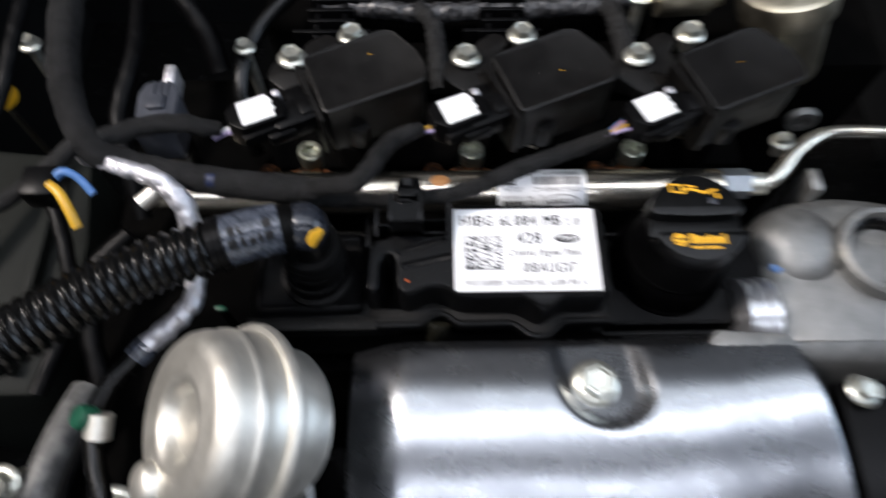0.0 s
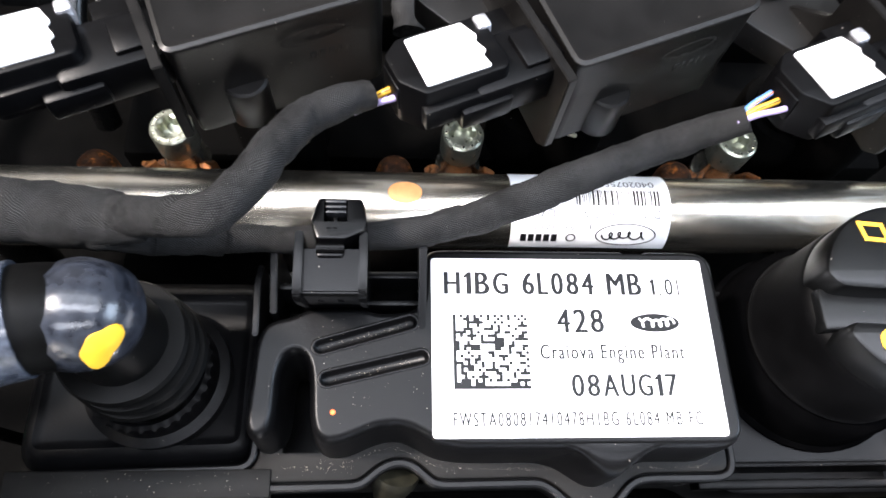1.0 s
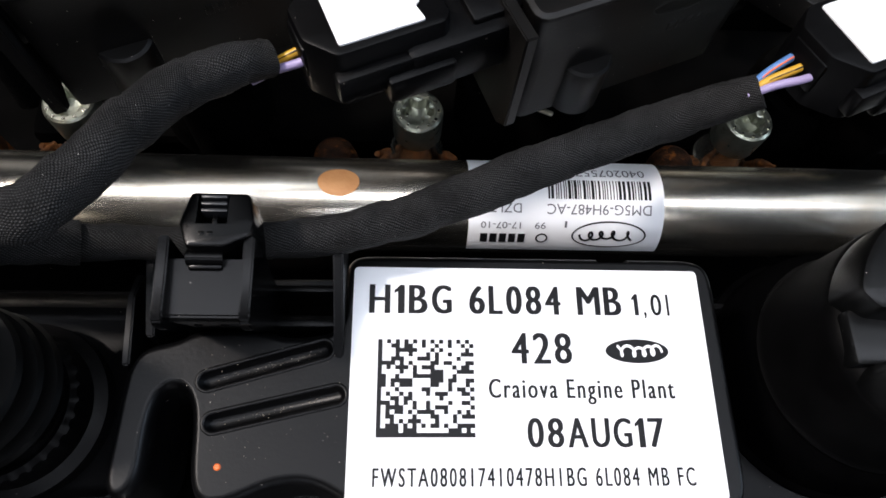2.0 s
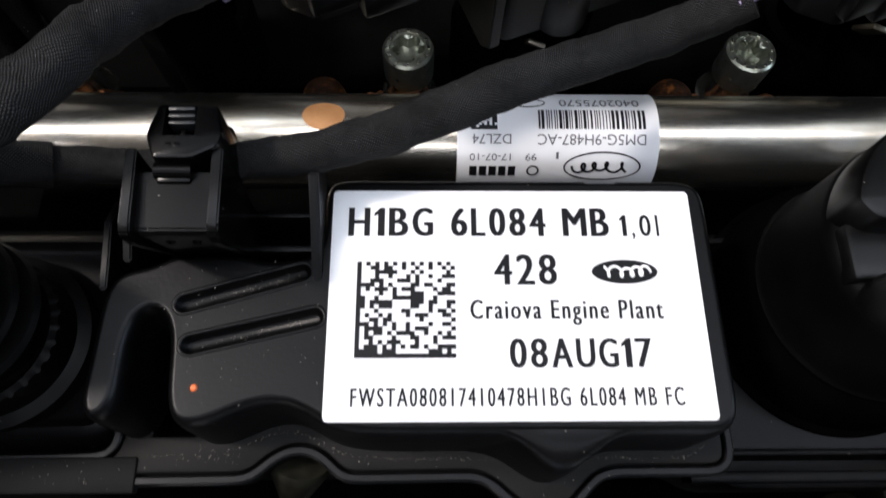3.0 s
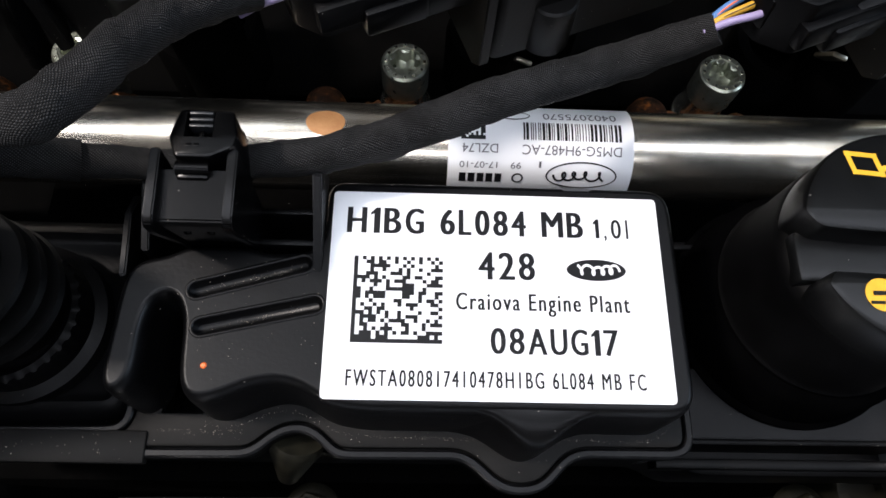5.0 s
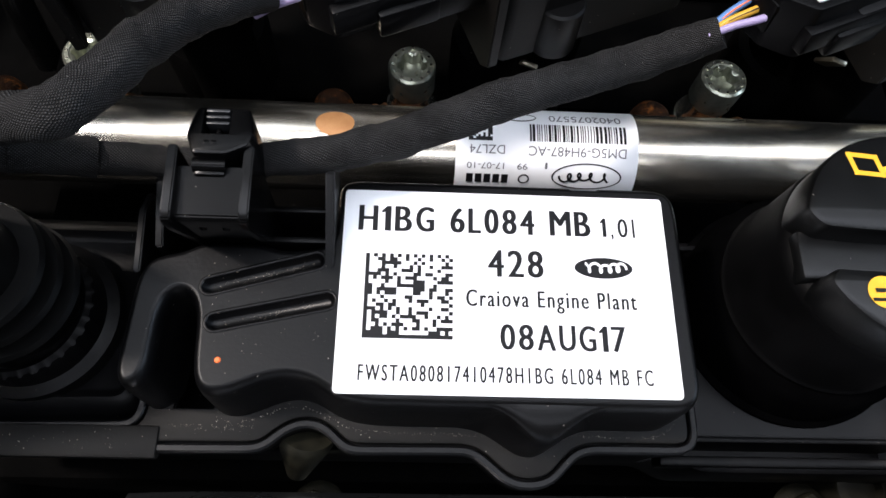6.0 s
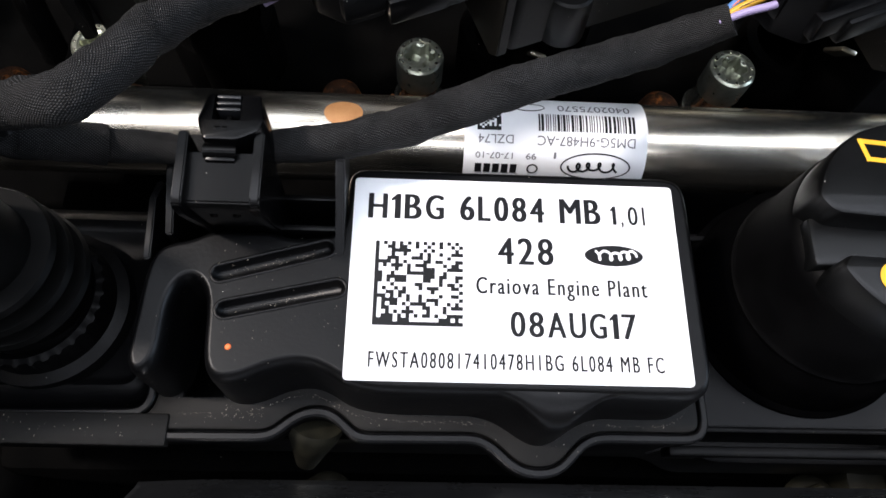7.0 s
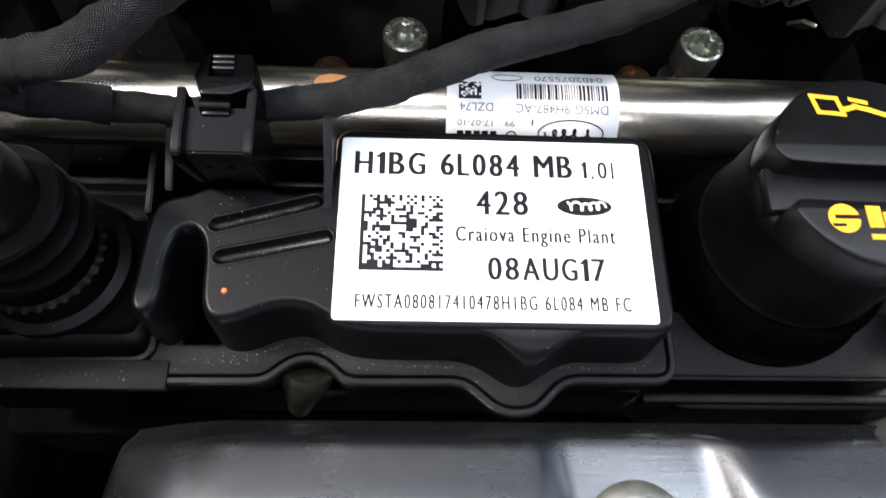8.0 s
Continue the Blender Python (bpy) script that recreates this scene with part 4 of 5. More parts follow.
part("rear_branch", tube([(-172.5, 30.9, 34.9, 3.9), (-164.6, 37.7, 31.2, 4.0), (-153.2, 43.7, 28.6, 4.0), (-140.8, 46.1, 26.2, 3.9), (-134.2, 46.3, 23.2, 3.6), (-127.7, 47.9, 20, 2.9)], 1.2, 22, wrapped(10, 0.4, 0.4, 31)), TAPE, loom)
part("side_branch", tube([(-173.4, 33.3, 36.2, 3.9), (-186.9, 24.9, 29.5, 3.7), (-205.5, 19.8, 17.6, 3.5), (-227.5, 14.7, 7.5, 3.5), (-259.6, 11.4, -4.3, 3.5)], 1.5, 20, wrapped(12, 0.4, 0.4, 41)), TAPE_GREY, loom)
part("blue_mark", tube([(-128.5, 21.2, 22.6, 3.4), (-125.2, 20.8, 22.4, 3.4)], 1, 24), BLUE_DAB, trunk, "dab of blue paint on the tape")


def wire(parent, mat, name, pts, r=1.0):
    part(name, tube([(*p, r) for p in pts], 1.0, 12), mat, parent)


# ---------------- ignition coils, plugs and bolts ----------------
PITCH = 82.0


def coil(x):
    """One pencil coil: tall rounded box with a rim, low tongue with two bolt eyes, socket arm, front feet."""
    ob = thing("ignition_coil", "black resin ignition coil box, dusty, bolted to the head", "ignition coil", pose((-1.3 + x) * MM, 0.0495, 0.027, -1, 0, 24), "ignition coils")
    o = rounded([(0, 0), (46, -1), (49.5, 6), (49, 17), (44, 31.5), (39, 34), (2, 33.5)], 3.2, 4)
    shell = part("housing", loft([(inset(o, -1.6), -28.8), (inset(o, -1.0), -28.2), (inset(o, -0.6), -12), (inset(o, -0.5), -1.6), (inset(o, 0.0), -0.7), (inset(o, -0.1), -0.1), (inset(o, -1.0), 0.25), (inset(o, -1.6), 0.0)]), COIL, ob)
    part("stem", lathe([(9, -92), (9, -28), (0, -28)], 24, Matrix.Translation(V(24, 17, 0))), HEAD, ob)
    part("side_web", rib([(-1.5, -1.2), (31, -1.2), (31, -24), (2, -28.6), (-1.0, -26)], -2.6, -0.4), COIL, ob)
    part("front_foot", lathe([(0, -28.6), (4.6, -28.6), (5.1, -28.0), (5.1, -16.5), (4.6, -16.0), (0, -16.0)], 36, Matrix.Translation(V(14.0, 2.2, 0))), COIL, ob)
    for k, (bx, bw) in enumerate(((29, 1.4), (31.2, 1.2), (33.2, 1.4), (35.4, 0.9), (37.2, 1.4), (32.2, 1.2), (34.2, 1.3))):
        z = -13.2 if k < 5 else -17.0
        part("raised_mark", block(bx, bx + bw, -0.2 if k < 5 else 0.1, 1.4, z - 1.1, z + 1.1, 0.15), COIL, shell)
    part("badge_recess", flat_oval_on(30, 7.2, 2.3), COIL, shell)
    t = rounded([(-5, 30), (-1, 22), (4, 22), (16, 36), (18, 52), (26, 56), (22, 64), (10, 62), (4, 55), (-7, 58), (-14, 50), (-10, 40)], 4, 4)
    part("tongue", slab(t, -30, -22.4, 0.8), COIL, ob)
    part("tongue_web", rib([(26, -3), (34, -16), (44, -22.4), (44, -27), (26, -27)], 2.0, 4.4), COIL, ob)
    part("socket_arm", block(-20, 1, 3.6, 17.5, -13.5, -3.4, 1.4), PLASTIC, ob)
    part("socket_lip", block(-24, -12, 2.4, 6.0, -12.0, -6.2, 0.9), PLASTIC, ob)
    part("arm_ridge", block(-8, 1, 6, 15, -4, -2.2, 0.6), PLASTIC, ob)
    part("arm_wall", block(-11, 1, 17.5, 27, -16, -8, 0.8), PLASTIC, ob)
    return ob


def flat_oval_on(cx, rx, rz):
    bm = bmesh.new()
    a = [(cx + rx * math.cos(t), -6.5 + rz * math.sin(t)) for t in np.linspace(0, 2 * math.pi, 33)[:-1]]
    b = [(cx + (rx - 0.6) * math.cos(t), -6.5 + (rz - 0.6) * math.sin(t)) for t in np.linspace(0, 2 * math.pi, 33)[:-1]]
    va, vb = [bm.verts.new(V(x, -0.55, z)) for x, z in a], [bm.verts.new(V(x, -0.55, z)) for x, z in b]
    for k in range(32):
        bm.faces.new((va[k], va[(k + 1) % 32], vb[(k + 1) % 32], vb[k]))
    return bm


def hex_bolt(m, label, group, length=12.0, s=1.0, metal=ZINC):
    """Flanged hexagon bolt with a dished head."""
    ob = thing("flange_bolt", label, "bolt", m, group)
    part("flange", lathe([(3 * s, -length), (3 * s, -5.2 * s), (6.1 * s, -5.2 * s), (6.3 * s, -4.6 * s), (5.9 * s, -3.9 * s), (4.4 * s, -3.0 * s), (0, -3.0 * s)], 40), metal, ob)
    part("hex_head", lathe([(4.35 * s, -3.6 * s), (4.45 * s, -0.9 * s), (4.0 * s, -0.1 * s), (3.3 * s, 0), (2.8 * s, -0.5 * s), (0, -0.6 * s)], 6, pose(0, 0, 0, 0, 0, 14)), metal, ob, "", 25)
    return ob


def plug(x, dx, colours):
    """Coil plug: wedge-nosed housing, white tag, side clip, wires at its tail."""
    ob = thing("coil_plug", "black wiring plug with a white paper tag on a coil", "electrical plug", pose((-27.5 + x + dx) * MM, 0.0535, 0.0262, -6, 0, 24), "coil plugs")
    nose = rounded([(-12.4, -3), (-8.4, -8.2), (9.5, -8.2), (11, -6.5), (11, 7.5), (-8.4, 8), (-12.4, 4.5)], 1.0, 3)
    shell = part("housing", slab(nose, -11.5, -0.5, 0.8, 0.3), PLASTIC, ob)
    part("shoulder", block(-9.5, 10.4, -10, -7.2, -9.5, -4.2, 0.7), PLASTIC, ob)
    tag = rounded([(-7.6, -6.6), (6.6, -6.8), (6.2, -3.4), (7.4, -2.6), (6.4, 0.6), (7.4, 1.8), (5.8, 6.4), (-7.0, 6.6)], 0.5, 2)
    part("paper_tag", loft([(tag, -0.7), (tag, -0.2)]), PAPER, shell, "blank white tag with a torn edge", 0)
    part("side_clip", block(8.6, 11.8, 3.2, 7.0, -4.4, 0.2, 0.7), SLEEVE, shell, "pale grey locking clip")
    part("tail", block(-12.9, -9, -3.4, 4.5, -9, -2.2, 0.9), PLASTIC, ob)
    for k, mat in enumerate(colours):
        wire(ob, mat, "wire", [(-11, -2.4 + 2.6 * k, -5.4), (-14, -1.6 + 2.2 * k, -6.4), (-17, 0.0 + 1.4 * k, -8), (-21, 1.2 + 0.4 * k, -10)], 0.72)
        if mat in (BLUE, YELLOW_WIRE):
            wire(ob, ORANGE if mat == BLUE else INK, "stripe", [(-11, -2.7 + 2.6 * k, -4.88), (-14, -1.9 + 2.2 * k, -5.88), (-17, -0.3 + 1.4 * k, -7.48), (-20, 0.8 + 0.6 * k, -9.2)], 0.2)
    return ob


for n in range(3):
    x = (n - 1) * PITCH
    coil_ob = coil(x)
    part("yellow_speck", block(*((29, 30.0, 22, 22.5), (26, 26.7, 12.5, 13.1), (24, 24.6, 18, 18.5))[n], 0.0, 0.35, 0.1), YELLOW, coil_ob, "tiny yellow paint speck")
    hex_bolt(pose((-22.2 + x) * MM, 0.0993, 0.0102, -4, 2, 20 * n), "bright zinc flange bolt holding an ignition coil", "coil bolts", 16, 1.12)
    hex_bolt(pose((5.3 + x) * MM, 0.1130, 0.0100, -4, 2, 33 + 14 * n), "bright zinc flange bolt holding an ignition coil", "coil bolts", 16, 1.12)
    plug(x, (-2.5, 0, 1.0)[n], ((LILAC, PAPER), (LILAC, YELLOW_WIRE), (LILAC, YELLOW_WIRE, BLUE))[n])
    part("tab", block(-2, 2, 0, 1.2, -8, 0, 0.4), BRASS, thing("metal_tab", "small pale metal tab below the coil", "bracket", pose(*((-0.0746, 0.0550, 0.003), (0.0098, 0.0640, -0.020), (0.0835, 0.0640, -0.014))[n], 35, 12, -14), "coil tabs"))

# ---------------- oil filler cap ----------------
CX, CY = 70.0, 7.5
filler = thing("oil_filler_cap", "black plastic oil filler cap with yellow print", "oil cap", pose(CX * MM, CY * MM, 0))
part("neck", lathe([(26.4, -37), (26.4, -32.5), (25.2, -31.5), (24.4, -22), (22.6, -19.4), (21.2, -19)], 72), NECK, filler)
part("skirt", lathe([(20.8, -19.4), (21.6, -18.8), (21.7, -17.6), (20.9, -16.6), (20.4, 2.6), (19.6, 4.8), (17.6, 6.0), (0, 6.2)], 72), COVER_DEEP, filler)


def half_moon(y0, y1, curve, z1):
    """A raised part of the cap's top between two chords."""
    r, s = 20.0, 1 if y1 > -y0 else -1
    yc = y0 if s > 0 else -y1
    a0 = math.asin((yc + 0.6) / r) + 0.11
    xc = math.sqrt(r * r - yc * yc) - 2.6
    o = [(r * math.cos(a), r * math.sin(a)) for a in np.linspace(a0, math.pi - a0, 24)]
    o += [(x, yc + curve * (1 - (x / 20.0) ** 2)) for x in np.linspace(-xc, xc, 6)]
    o = rounded(o, 2.4, 5)
    if s < 0:
        o = [(-x, -y) for x, y in o]
    return slab(o, -2.0, z1, 1.3)


rear = part("rear_grip", half_moon(1.4, 20.0, -1.2, 13.0), CAP, filler)
front = part("front_grip", half_moon(-20.0, -6.0, 0.6, 13.0), CAP, filler)
part("grip_groove", block(-19.2, 19.2, -6.6, 2.6, 3.0, 7.6, 0.8), CAP, filler)
ball = part("ball_mark", flat_oval(-9.6, -10.6, 2.9, 2.8, 13.15), YELLOW, front, "", 0)
part("ball_slot", block(-11.2, -6.7, -10.7, -10.0, 13.1, 13.35, 0), CAP, ball, "", 0)
part("ball_slot", block(-11.9, -9.6, -12.2, -11.7, 13.1, 13.35, 0), CAP, ball, "", 0)
for x0, w, hgt in ((-6.3, 2.6, 4.2), (-3.3, 1.9, 3.0), (-1.0, 1.7, 3.0), (1.1, 1.2, 3.9), (2.7, 1.3, 3.0), (4.4, 2.2, 3.0), (7.0, 0.9, 4.2)):
    part("print_bar", block(x0 + 1, x0 + 1 + w, -12.3, -12.3 + hgt, 12.9, 13.2, 0), YELLOW, front, "", 0)
for x0, w in ((-5.4, 5.6), (0.9, 5.6)):
    part("print_bar", block(x0, x0 + w, -14.6, -13.6, 12.9, 13.2, 0), YELLOW, front, "", 0)


def flat_band(points, w, z, bm):
    """A printed line of width w along a polyline."""
    for (x0, y0), (x1, y1) in zip(points, points[1:]):
        n = math.hypot(x1 - x0, y1 - y0)
        u, v = (x1 - x0) / n * w / 2, (y1 - y0) / n * w / 2
        bm.faces.new([bm.verts.new(V(a, b, z)) for a, b in ((x0 - u - v, y0 - v + u), (x0 - u + v, y0 - v - u), (x1 + u + v, y1 + v - u), (x1 + u - v, y1 + v + u))])
        z += 0.004
    return bm


# oil-can pictogram in outline, with its spout, handle and a drop
for name, line, w in (("can_outline", [(-10.2, 15.2), (-9.4, 11.6), (-4.6, 11.2), (-5.4, 14.8), (-10.2, 15.2)], 0.9), ("can_spout", [(-4.6, 12.2), (-2.0, 13.0), (0.4, 12.4), (4.4, 11.0), (8.6, 12.6)], 1.1), ("can_handle", [(-2.6, 14.6), (0.2, 14.0)], 0.9), ("oil_drop", [(8.8, 10.2), (9.2, 9.0)], 1.3)):
    part(name, flat_band(line, w, 13.15, bmesh.new()), YELLOW, rear, "", 0)
part("arrow_mark", block(5.6, 8.4, 5.6, 8.6, 12.7, 13.3, 0.5), GREY_PLUG, rear)

# ---------------- breather elbow and corrugated hose ----------------
hose = thing("breather_hose", "black corrugated breather hose with taped elbow end", "hose")


def ripple(s, a):
    return 1.25 * (0.5 + 0.5 * math.cos(2 * math.pi * s / 4.3)) ** 1.4


part("corrugated_tube", tube([(-118.5, -10.8, 29.0, 9.2), (-128, -14, 28.8, 9.2), (-145, -20.5, 28.5, 9.4), (-165, -31, 28, 9.6), (-190, -46, 26, 9.8), (-220, -66, 20, 9.8), (-250, -90, 8, 9.8), (-300, -130, -20, 9.8)], 0.55, 40, ripple), RUBBER, hose, "black ribbed corrugated tube")
elbow = part("elbow", tube([(-88.4, -2.6, -14, 9.4), (-88.2, -2.5, -2, 9.2), (-88, -2.4, 8, 8.8), (-88.2, -2.2, 18, 8.6), (-90.5, -2.4, 25, 8.8), (-97.5, -4.2, 28.5, 9.0), (-108, -7.4, 29.5, 9.0), (-122, -12.0, 29, 9.2)], 1.2, 36), RUBBER_MATT, hose)
part("knuckle", lathe([(0, -9.4), (5, -8.2), (8.2, -4.8), (9.6, 0), (8.2, 4.8), (5, 8.2), (0, 9.4)], 40, Matrix.Translation(V(-88, -2.4, 26.5))), KNUCKLE, hose, "shiny taped knuckle of the elbow")
for k in range(3):
    part("seal_ring", lathe([(8.2, -1.4), (11.6 + 0.5 * k, -1.0), (12.1 + 0.5 * k, 0), (11.6 + 0.5 * k, 1.0), (8.2, 1.4)], 48, Matrix.Translation(V(-88, -2.4, 10 - 5.2 * k))), RUBBER_MATT, hose)
part("printed_tape", tube([(-96.5, -3.8, 28.4, 9.6), (-105, -6.4, 29.4, 9.7), (-115.5, -9.8, 29.3, 9.7)], 1.2, 40), BLUE_TAPE, elbow, "shiny blue-grey printed tape")
# unreadable print on the tape, as plain bars
t_from, t_to = Vector((-96.8, -3.9, 28.6)), Vector((-115.5, -9.8, 29.3))
t_dir = (t_to - t_from).normalized()
t_side = t_dir.cross(Vector((0, 0, 1))).normalized()
t_up = t_side.cross(t_dir)
rng = random.Random(5)
for row, (a0, a1) in enumerate(((92, 112), (120, 140))):
    s = 2.0
    while s < 16.5:
        w = rng.choice((1.4, 2.2, 3.0))
        bm = bmesh.new()
        ends = [[bm.verts.new((t_from + t_dir * q + (t_side * math.cos(radians(a)) + t_up * math.sin(radians(a))) * 10.05) * MM) for q in (s, s + w)] for a in np.linspace(a0, a1, 5)]
        for p, q in zip(ends, ends[1:]):
            bm.faces.new((p[0], p[1], q[1], q[0]))
        part("print_bar", bm, INK, elbow)
        s += w + rng.choice((1.0, 1.6))
part("collar", tube([(-115.6, -9.8, 29.2, 10.3), (-120.5, -11.4, 29.0, 10.3)], 1.0, 40), PLASTIC, hose)
bm = bmesh.new()
out = Vector((4.6, -5.8, 3.3)).normalized()
patch_m = Matrix.Translation(V(-88, -2.4, 26.5) + out * 9.45 * MM) @ out.to_track_quat("Z", "Y").to_matrix().to_4x4()
lathe([(0, 0.3), (1.8, 0.1), (3.2, -0.35), (3.3, -1.2)], 28, patch_m, bm, lambda a, i: (0.7 * math.cos(2 * a - 1.0) + 0.35 * math.cos(3 * a) + 0.2 * math.sin(5 * a)) * (i > 0))
part("yellow_mark", bm, YELLOW, elbow, "yellow paint mark")

# ---------------- actuator can ----------------
axis = Vector((-0.71, -0.12, 0.69)).normalized()
can_m = Matrix.Translation(V(-125, -75.5, 26)) @ axis.to_track_quat("Z", "Y").to_matrix().to_4x4()
can = thing("boost_actuator", "round pressed steel boost actuator can with rolled seam", "actuator", can_m)
can_front = part("front_shell", lathe([(0, -5.6), (9.0, -5.6), (11.0, -5.0), (12.6, -2.4), (13.6, -0.6), (15.6, 0.2), (18, 0.4), (19, 0.0), (25, 0.2), (28.5, -0.8), (31, -3.6), (32, -7), (32.1, -11), (32.6, -12), (33.1, -12.6), (33.2, -14.5), (32.8, -15.4), (32.9, -20), (33.2, -23)], 80), CAN, can)
part("seam", lathe([(33, -22.6), (35.2, -23), (36.0, -24.2), (36.0, -26.2), (35.2, -27.4), (33, -27.6)], 80), CAN, can)
part("rear_shell", lathe([(33, -27.2), (30.4, -28), (30.2, -31.4), (29.4, -32), (29.2, -35.6), (28.2, -36.4), (27.8, -42), (25, -45.6), (0, -47)], 80), CAN, can)
part("spout", lathe([(0, 3.4), (6.0, 3.0), (7.6, 1.6), (8.4, -1), (9.6, -4)], 32, pose(0.0150, -0.0225, 0.001)), CAN, can_front)
part("mount_plate", block(20, 38, -6, 9, -46, -42, 1), CAST, can)

# ---------------- pressed heat shield ----------------
def smooth(a, b, x):
    t = min(1.0, max(0.0, (x - a) / (b - a)))
    return t * t * (3 - 2 * t)


def shield_height(x, y):
    """Height of the shield's sheet in mm: steep rear flank, crest, slow fall to the front, rounded left end, a pocket for its bolt."""
    d = max(0.0, -y - 34.0)
    crest = 36.0 - 8.0 * smooth(50, 120, x)
    u = min(d, crest) / crest
    z = -19.0 + 5.0 * smooth(0, 5, d) - 0.1 * d + 0.36 * crest * (1 - (1 - u) ** 2.15) - 0.0055 * max(0.0, d - crest) ** 2
    z -= 17 * (1 - smooth(-80, -44, x + 0.03 * d)) ** 1.5
    edge = math.hypot((x - 26.0 - 0.1 * d) / 20.5, max(0.0, d - 24.0) / 18.5)
    floor = -10.6 + 0.20 * (d - 24) + 13 * smooth(0.62, 1.2, edge)
    k = 1.4
    z = -k * math.log(math.exp(-z / k) + math.exp(-floor / k))
    return z + 0.25 * noise.noise(Vector((x * 0.04, y * 0.05, 0.3)))


shield = thing("heat_shield", "bright pressed aluminium heat shield over the manifold", "heat shield")
bm = bmesh.new()
NX, NY = 120, 90
grid = []
for j in range(NY + 1):
    d = (j / NY) ** 1.1 * 128
    row = []
    for i in range(NX + 1):
        left, right = -73 - 0.02 * d, 108 + 0.22 * d
        x = left + (right - left) * i / NX
        row.append(bm.verts.new(V(x, -34.0 - d, shield_height(x, -34.0 - d))))
    grid.append(row)
for j in range(NY):
    for i in range(NX):
        bm.faces.new((grid[j][i], grid[j][i + 1], grid[j + 1][i + 1], grid[j + 1][i]))
sheet_ob = part("sheet", bm, SHIELD, shield, "", 60)
thick = sheet_ob.modifiers.new("thickness", "SOLIDIFY")
thick.thickness, thick.offset = 0.0008, -1
hex_bolt(pose(0.0815, -0.0362, -0.0560, 0, 0, 10), "dull olive bolt head under the cam cover's edge", "cover bolts", 18, 1.2, OLIVE)
hex_bolt(pose(-0.0380, -0.0365, -0.0560, 0, 0, 30), "dull olive bolt head under the cam cover's edge", "cover bolts", 18, 1.1, OLIVE)
part("rear_tab", slab(rounded([(74, -40), (112, -43), (108, -35), (78, -33)], 2.5), -15.5, -10.5, 0.8), CAST, shield, "dull cast tab at the rear corner")
part("support_leg", block(-40, -34, -150, -140, -300, -12, 1), CAST, shield)
part("support_leg", block(84, 90, -150, -140, -300, -12, 1), CAST, shield)
hex_bolt(pose(0.0249, -0.0555, -0.0020, 2, 0, 8), "large zinc flange bolt in the heat shield pocket", "", 16, 1.55)

# ---------------- right side: cast housing, sleeve, bolts ----------------
casting = thing("thermostat_housing", "grey cast aluminium coolant housing with dark round opening", "housing")
o = rounded([(108, -46), (215, -46), (225, 20), (190, 46), (160, 50), (128, 44), (112, 18), (106, -12)], 12, 6)
part("body", loft([(inset(o, 2), -300), (inset(o, 2), -72), (inset(o, 0), -54), (inset(o, -3), -42), (inset(o, -8), -34), (inset(o, -14), -31)]), CAST, casting, "", 60)
part("shoulder", lathe([(22, -40), (22, -24), (18, -17), (10, -13), (0, -12)], 48, Matrix.Translation(V(136, 16, -12))), CAST, casting, "", 60)
part("opening_rim", lathe([(23, -30), (23, -10), (21.5, -8.5), (19, -8.5), (18, -10), (18, -34)], 56, Matrix.Translation(V(172, 9, -14))), CAST, casting)
# shallow black dish: the hole's dark inside is put into its colour
part("opening", lathe([(18.2, -12), (15, -14), (14, -17), (0, -18)], 48, Matrix.Translation(V(172, 9, -14))), RUBBER, casting)
part("lug", block(146, 152, 42, 56, -60, -26, 2.5), CAST, casting)
part("lug_ring", lathe([(3.5, -2), (7.5, -2), (8, 0), (7.5, 2), (3.5, 2)], 32, Matrix.Translation(V(150, 84, -26)) @ pose(0, 0, 0, 90, 0, 0)), CAST, casting)
sleeve = thing("ribbed_sleeve", "bright ribbed metal sleeve beside the oil filler", "pipe")
sl_m = Matrix.Translation(V(98, -19, -37)) @ pose(0, 0, 0, 0, 90, 0)
part("sleeve", lathe([(0, 0), (16.5, 0), (18.2, 0.8), (18.2, 3), (17, 3.8), (17, 4.6), (18.4, 5.4), (18.4, 8), (17.2, 8.8), (17.2, 9.6), (18.8, 10.4), (18.8, 14), (0, 14)], 56, sl_m), RIBBED, sleeve)
part("blue_ring", tube([(112.5, -0.5, -20, 1.6), (115.5, -3.5, -19.5, 1.6)], 1, 12), BLUE, sleeve, "blue plastic clip")
# black plate added in place of the dark gap; it carries the bolt
bracket = thing("gap_plate", "black plate standing in for the dark gap beside the heat shield, with bright bolt", "bracket")
part("plate", block(128, 190, -110, -52, -30, -20, 2), PLASTIC, bracket)
part("foot", block(150, 170, -90, -60, -300, -25, 2), PLASTIC, bracket)
hex_bolt(pose(0.1365, -0.058, -0.012, 0, 10, 0), "zinc flange bolt on the black plate in the gap", "bracket bolts", 12, 1.1)
hex_bolt(pose(0.156, 0.092, -0.052, -8, 0, 10), "zinc flange bolt beside the fuel pipe", "bracket bolts", 14, 1.0)

# ---------------- behind the coils ----------------
intake = thing("intake_manifold", "black plastic intake manifold with raised ladder ribs", "intake manifold")
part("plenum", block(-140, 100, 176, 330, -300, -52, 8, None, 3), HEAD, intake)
for x in (-95, 2):
    for k in range(4):
        part("ladder_rib", block(x - 13 + k % 2, x + 13 + k % 2, 150 + 8 * k, 152.6 + 8 * k, -60, -32, 0.5), PLASTIC, intake)
    part("ladder_post", block(x - 9, x - 6.5, 148, 178, -60, -34, 0.5), PLASTIC, intake)
    part("ladder_post", block(x + 6.5, x + 9, 148, 178, -60, -34, 0.5), PLASTIC, intake)
    part("ladder_crosspiece", block(x - 22, x + 22, 156, 158.4, -60, -38, 0.4), PLASTIC, intake)

